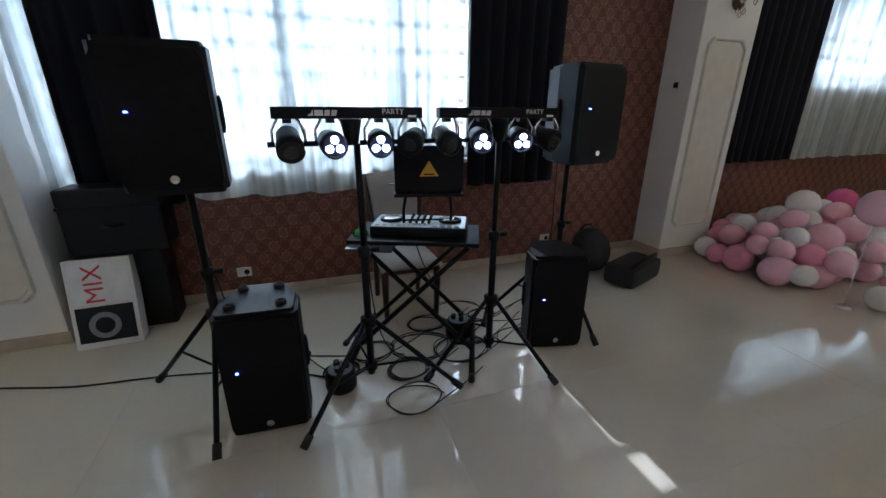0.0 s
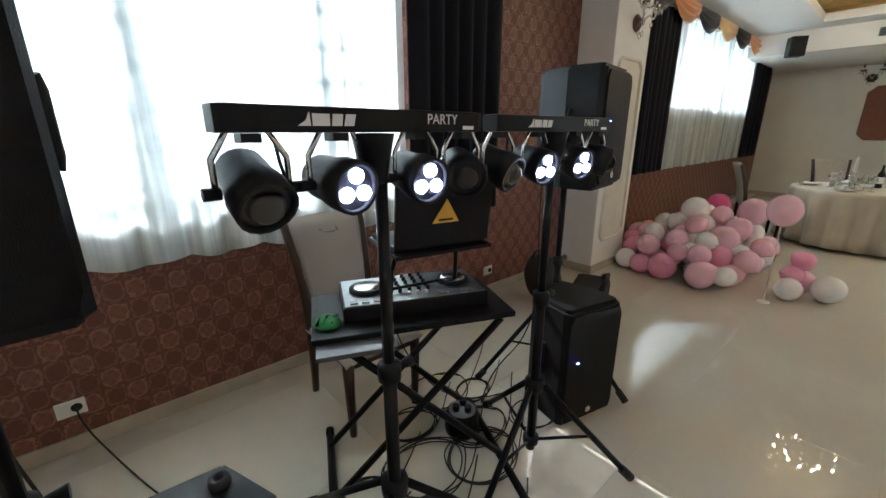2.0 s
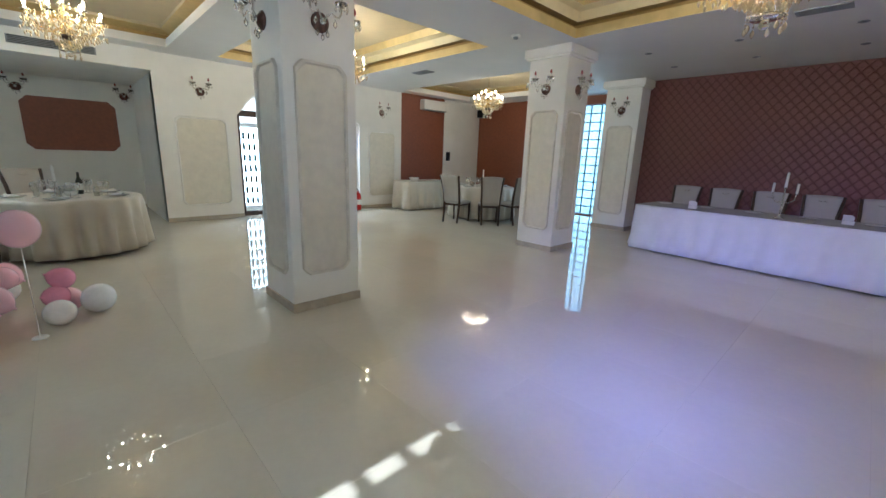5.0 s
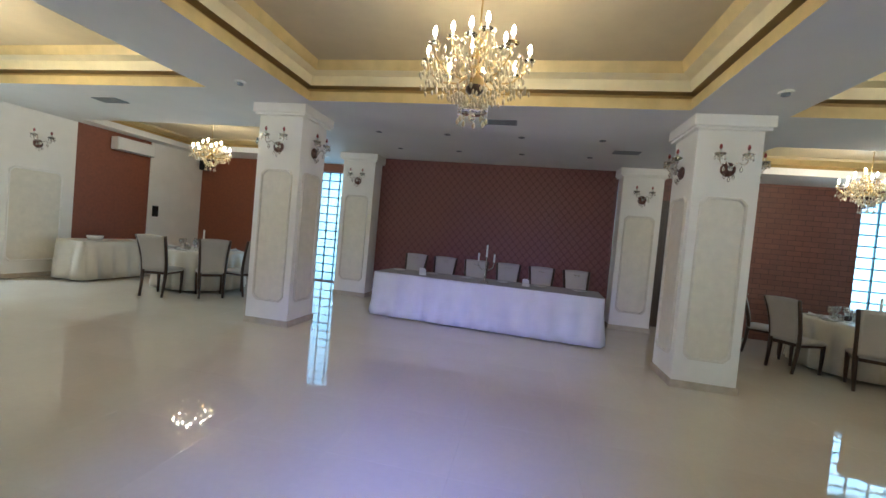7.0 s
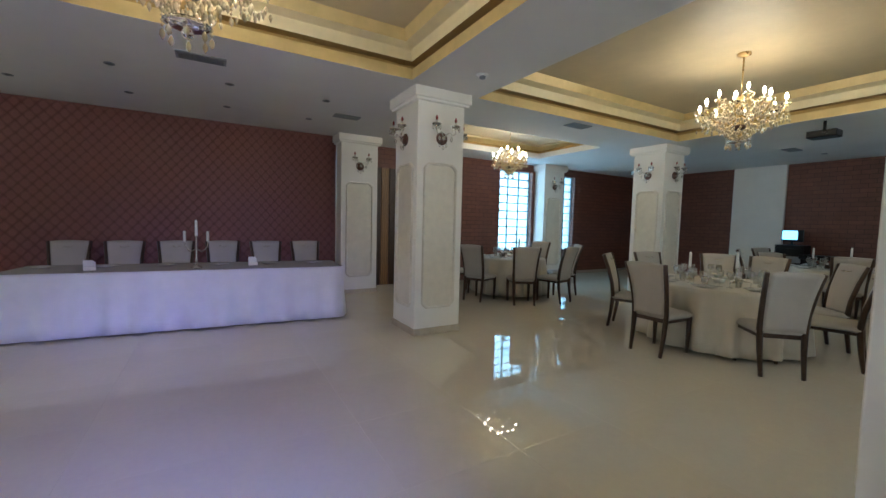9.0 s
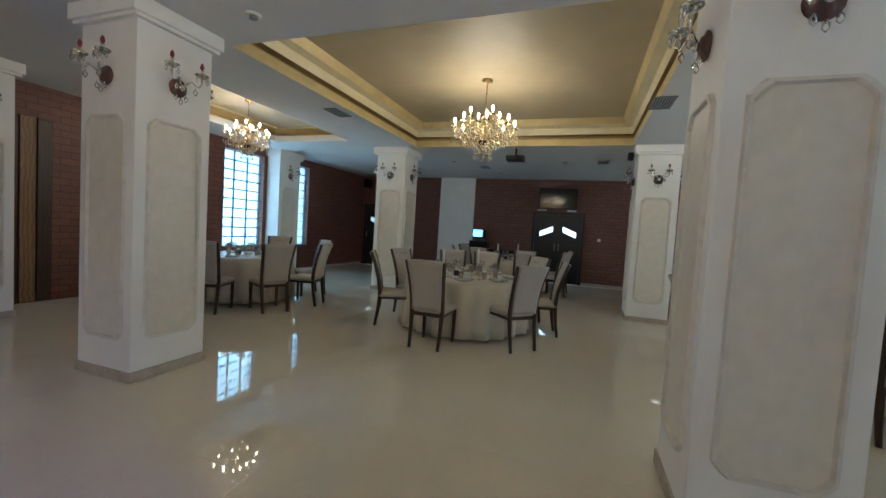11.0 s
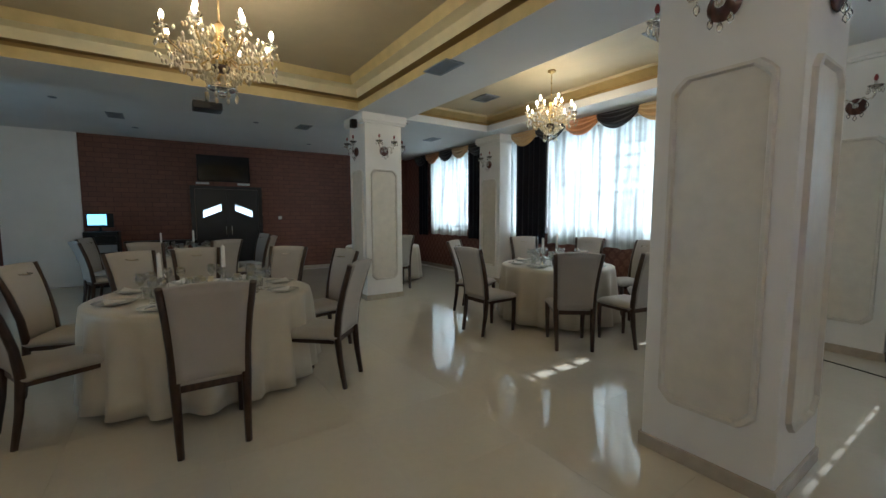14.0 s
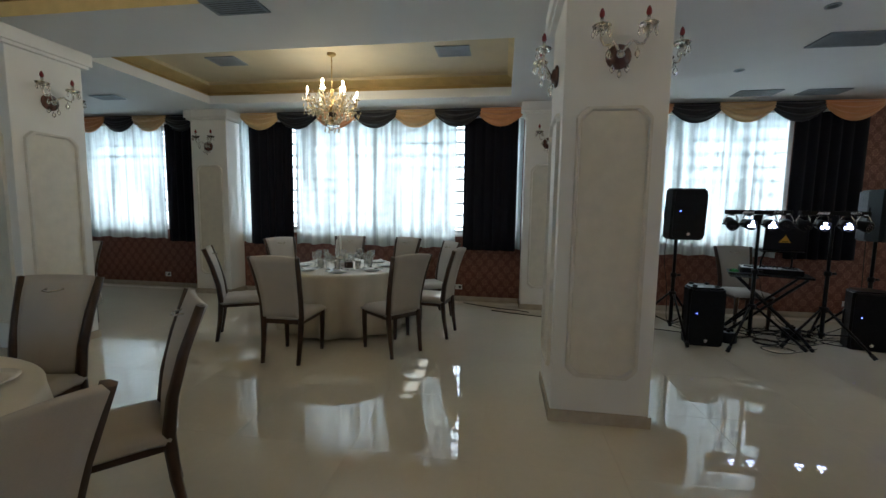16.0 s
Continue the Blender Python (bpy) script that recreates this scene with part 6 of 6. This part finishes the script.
napkin = shared("folded_napkin", solid_bm(grid(bmesh.new(), lambda u, v: ((u - 0.5) * 0.13 * (1 - 0.6 * v), (v - 0.5) * 0.13, 0.012 + 0.03 * (1 - abs(2 * u - 1)) * (1 - v)), 6, 6), 0.006), head_cloth, "folded white napkin on a plate", "napkin", "napkins")
TOP = 0.7475
for (cx, cy, r, gap, an), n in zip(TABLES, (8, 8, 8, 6, 0, 5, 5)):
    for k in range(n):
        a = 2 * math.pi * (k + 0.3) / n
        ca, sa = math.cos(a), math.sin(a)
        px, py = cx + (r - 0.2) * ca, cy + (r - 0.2) * sa
        lay(plate_o, used, pose(px, py, TOP))
        lay(napkin, used, pose(px, py, TOP + 0.008, 0, 0, math.degrees(a) + 90))
        q = r - 0.42
        lay(wine, used, pose(cx + q * math.cos(a + 0.22), cy + q * math.sin(a + 0.22), TOP))
        lay(wine, used, pose(cx + (q + 0.05) * math.cos(a + 0.42), cy + (q + 0.05) * math.sin(a + 0.42), TOP))
        lay(tumbler, used, pose(cx + q * math.cos(a - 0.12), cy + q * math.sin(a - 0.12), TOP))
for dx in (-0.2, 0.0, 0.2):
    lay(plate_o, used, pose(-8.75 + dx, 1.75 + 0.1 * math.sin(dx * 9), TOP))
lay(tumbler, used, pose(-8.5, 2.0, TOP))


def candlestick(m, h, arms, label):
    c = thing("candlestick", m, label, "candlestick", "candlesticks")
    part("base", lathe(bmesh.new(), [(0, 0), (0.065, 0.001), (0.06, 0.015), (0.02, 0.03), (0.012, 0.08), (0.02, 0.1), (0.01, 0.13), (0.01, h - 0.02), (0.028, h), (0, h)], 14), silver, c)
    part("candle", lathe(bmesh.new(), [(0.018, h), (0.016, h + 0.19), (0.004, h + 0.2), (0, h + 0.21)], 10), porcelain, c)
    for k in range(arms):
        sx = 1 if k % 2 else -1
        am = part("arm", tube(bmesh.new(), [(0, 0, h * 0.6), (sx * 0.06, 0, h * 0.5), (sx * 0.12, 0, h * 0.62), (sx * 0.13, 0, h * 0.82)], 0.007, 6), silver, c)
        part("candle", lathe(bmesh.new(), [(0.026, h * 0.82), (0.016, h * 0.83), (0.016, h * 0.82 + 0.13), (0, h * 0.82 + 0.135)], 8, (sx * 0.13, 0, 0)), porcelain, am)


def flowers(m, label):
    f = thing("flower_centrepiece", m, label, "flowers", "centrepieces")
    part("bowl", lathe(bmesh.new(), [(0, 0), (0.05, 0.001), (0.075, 0.04), (0.07, 0.06), (0, 0.05)], 14), porcelain, f)
    rng = random.Random(9)
    petal = bpy.data.materials.get("cream_petals") or mottled("cream_petals", (0.72, 0.62, 0.42), 0.6, bump=0.3)
    leafm = bpy.data.materials.get("leaf_green") or mottled("leaf_green", (0.06, 0.11, 0.03), 0.5, bump=0.2)
    for k in range(7):
        a, rr = k * 0.9, 0.03 + 0.05 * rng.random()
        bm = bmesh.new()
        c0 = Vector((rr * math.cos(a), rr * math.sin(a), 0.08 + 0.05 * rng.random()))
        for q in range(9):
            b = q * 0.7
            d = Vector((math.cos(b), math.sin(b), 0.6)) * (0.012 + 0.002 * q)
            s1 = Vector((-math.sin(b), math.cos(b), 0)) * 0.012
            vs = [bm.verts.new(c0 + p) for p in (-s1 * 0.5, s1 * 0.5, d + s1, d * 1.25, d - s1)]
            bm.faces.new(vs)
        part("blossom", bm, petal, f)
    for k in range(6):
        a = k * 1.05
        bm = bmesh.new()
        d = Vector((math.cos(a), math.sin(a), 0.25))
        s1 = Vector((-math.sin(a), math.cos(a), 0)) * 0.02
        o0 = Vector((0, 0, 0.06))
        bm.faces.new([bm.verts.new(p) for p in (o0, o0 + d * 0.07 + s1, o0 + d * 0.13, o0 + d * 0.07 - s1)])
        part("leaf", bm, leafm, f)


dark_bottle = mottled("dark_bottle_glass", (0.015, 0.02, 0.012), 0.08, bump=0.0)
for i, (cx, cy, r, gap, an) in enumerate(TABLES):
    if i == 4:
        continue
    flowers(pose(cx, cy, TOP), "cream flowers in a small bowl on the table")
    candlestick(pose(cx - 0.12, cy + 0.14, TOP), 0.2, 0, "silver candlestick with a white candle on the table")
    if i in (0, 1, 2):
        candlestick(pose(cx + 0.05, cy - 0.34, TOP), 0.17, 0, "silver candlestick with a white candle on the table")
    if i == 5:
        bt = thing("wine_bottle", pose(cx + 0.16, cy - 0.1, TOP), "dark wine bottle standing on the set table", "bottle", "bottles")
        part("glass", lathe(bmesh.new(), [(0, 0), (0.036, 0.001), (0.037, 0.18), (0.015, 0.235), (0.014, 0.3), (0, 0.3)], 12), dark_bottle, bt)
        part("paper_label", lathe(bmesh.new(), [(0.0372, 0.06), (0.0376, 0.065), (0.0376, 0.14), (0.0372, 0.145)], 12), porcelain, bt)
    else:
        bt = thing("condiment_box", pose(cx + 0.1, cy - 0.12, TOP, 0, 0, 25), "small dark wooden condiment box on the set table", "box", "condiment boxes")
        part("box", cube(-0.05, 0.05, -0.035, 0.035, 0, 0.075, bevel=0.003), dark_wood, bt)
        part("napkin", cube(-0.04, 0.04, -0.012, 0.0, 0.0752, 0.115), head_cloth, bt)
        part("napkin", cube(-0.035, 0.038, 0.006, 0.018, 0.0752, 0.105), head_cloth, bt)
HT = 0.7515
candlestick(pose(1.06, -5.2, HT, 0, 0, -4), 0.43, 2, "three-armed silver candelabrum with white candles")
for x, y in ((2.15, -5.3), (0.38, -5.35)):
    nh = thing("napkin_holder", pose(x, y, HT), "white napkins standing in a holder", "napkin holder", "napkin holders")
    part("holder", cube(-0.06, 0.06, -0.03, 0.03, 0, 0.05, bevel=0.006), porcelain, nh)
    for k in range(3):
        part("napkin", cube(-0.05 + 0.01 * k, 0.05 + 0.005 * k, -0.02 + 0.016 * k, -0.012 + 0.016 * k, 0.05, 0.10 + 0.012 * k), head_cloth, nh)
for i in range(6):
    x = -0.5 + i * 0.64
    lay(plate_o, used, pose(x, -5.62 + (x - 1.06) * -0.07, HT))
br = thing("bread_basket", pose(8.8, -4.95, 0.7515), "white covered basket on the buffet table", "basket")
part("basket", lathe(bmesh.new(), [(0, 0), (0.11, 0.001), (0.14, 0.08), (0.13, 0.09), (0, 0.08)], 16), porcelain, br)

# ---- wooden strip door beside the pilaster ----
wd = structure(new("door_4"), "narrow brown wooden folding door", "door")
gold_wood = wood("golden_brown_wood", (0.26, 0.14, 0.05), 0.4)
for k in range(4):
    part("slat", cube(-2.72 + k * 0.19, -2.55 + k * 0.19, Y_SW + 0.002, Y_SW + 0.03, 0.01, 2.6, bevel=0.006), gold_wood if k % 2 else dark_wood, wd)

# ---- floor tiles ----
TW = 0.8
bm = cube(0.0004, TW - 0.0004, 0.0004, TW - 0.0004, -0.003, 0.0)
tile_me = bpy.data.meshes.new("tile")
bm.to_mesh(tile_me)
bm.free()
tile_me.materials.append(tile_mat)
rest = bmesh.new()
for i in range(-15, 20):
    for j in range(-11, 6):
        x, y = i * TW, j * TW - 0.13
        if x + TW > X_NICHE + 3 or y < -8.6 or y + TW > Y_N + 0.3 or x < X_W - 0.3:
            continue
        if -6.5 < x < 5.0 and -5.6 < y < 4:
            o = new("tile", tile_me)
            o.location = (x, y, 0)
            o.parent = floor_ob
        else:
            box(rest, x + 0.0004, x + TW - 0.0004, y + 0.0004, y + TW - 0.0004, -0.003, 0.0)
tagged(part("outer_tiles", rest, tile_mat, floor_ob), kind="stuff")
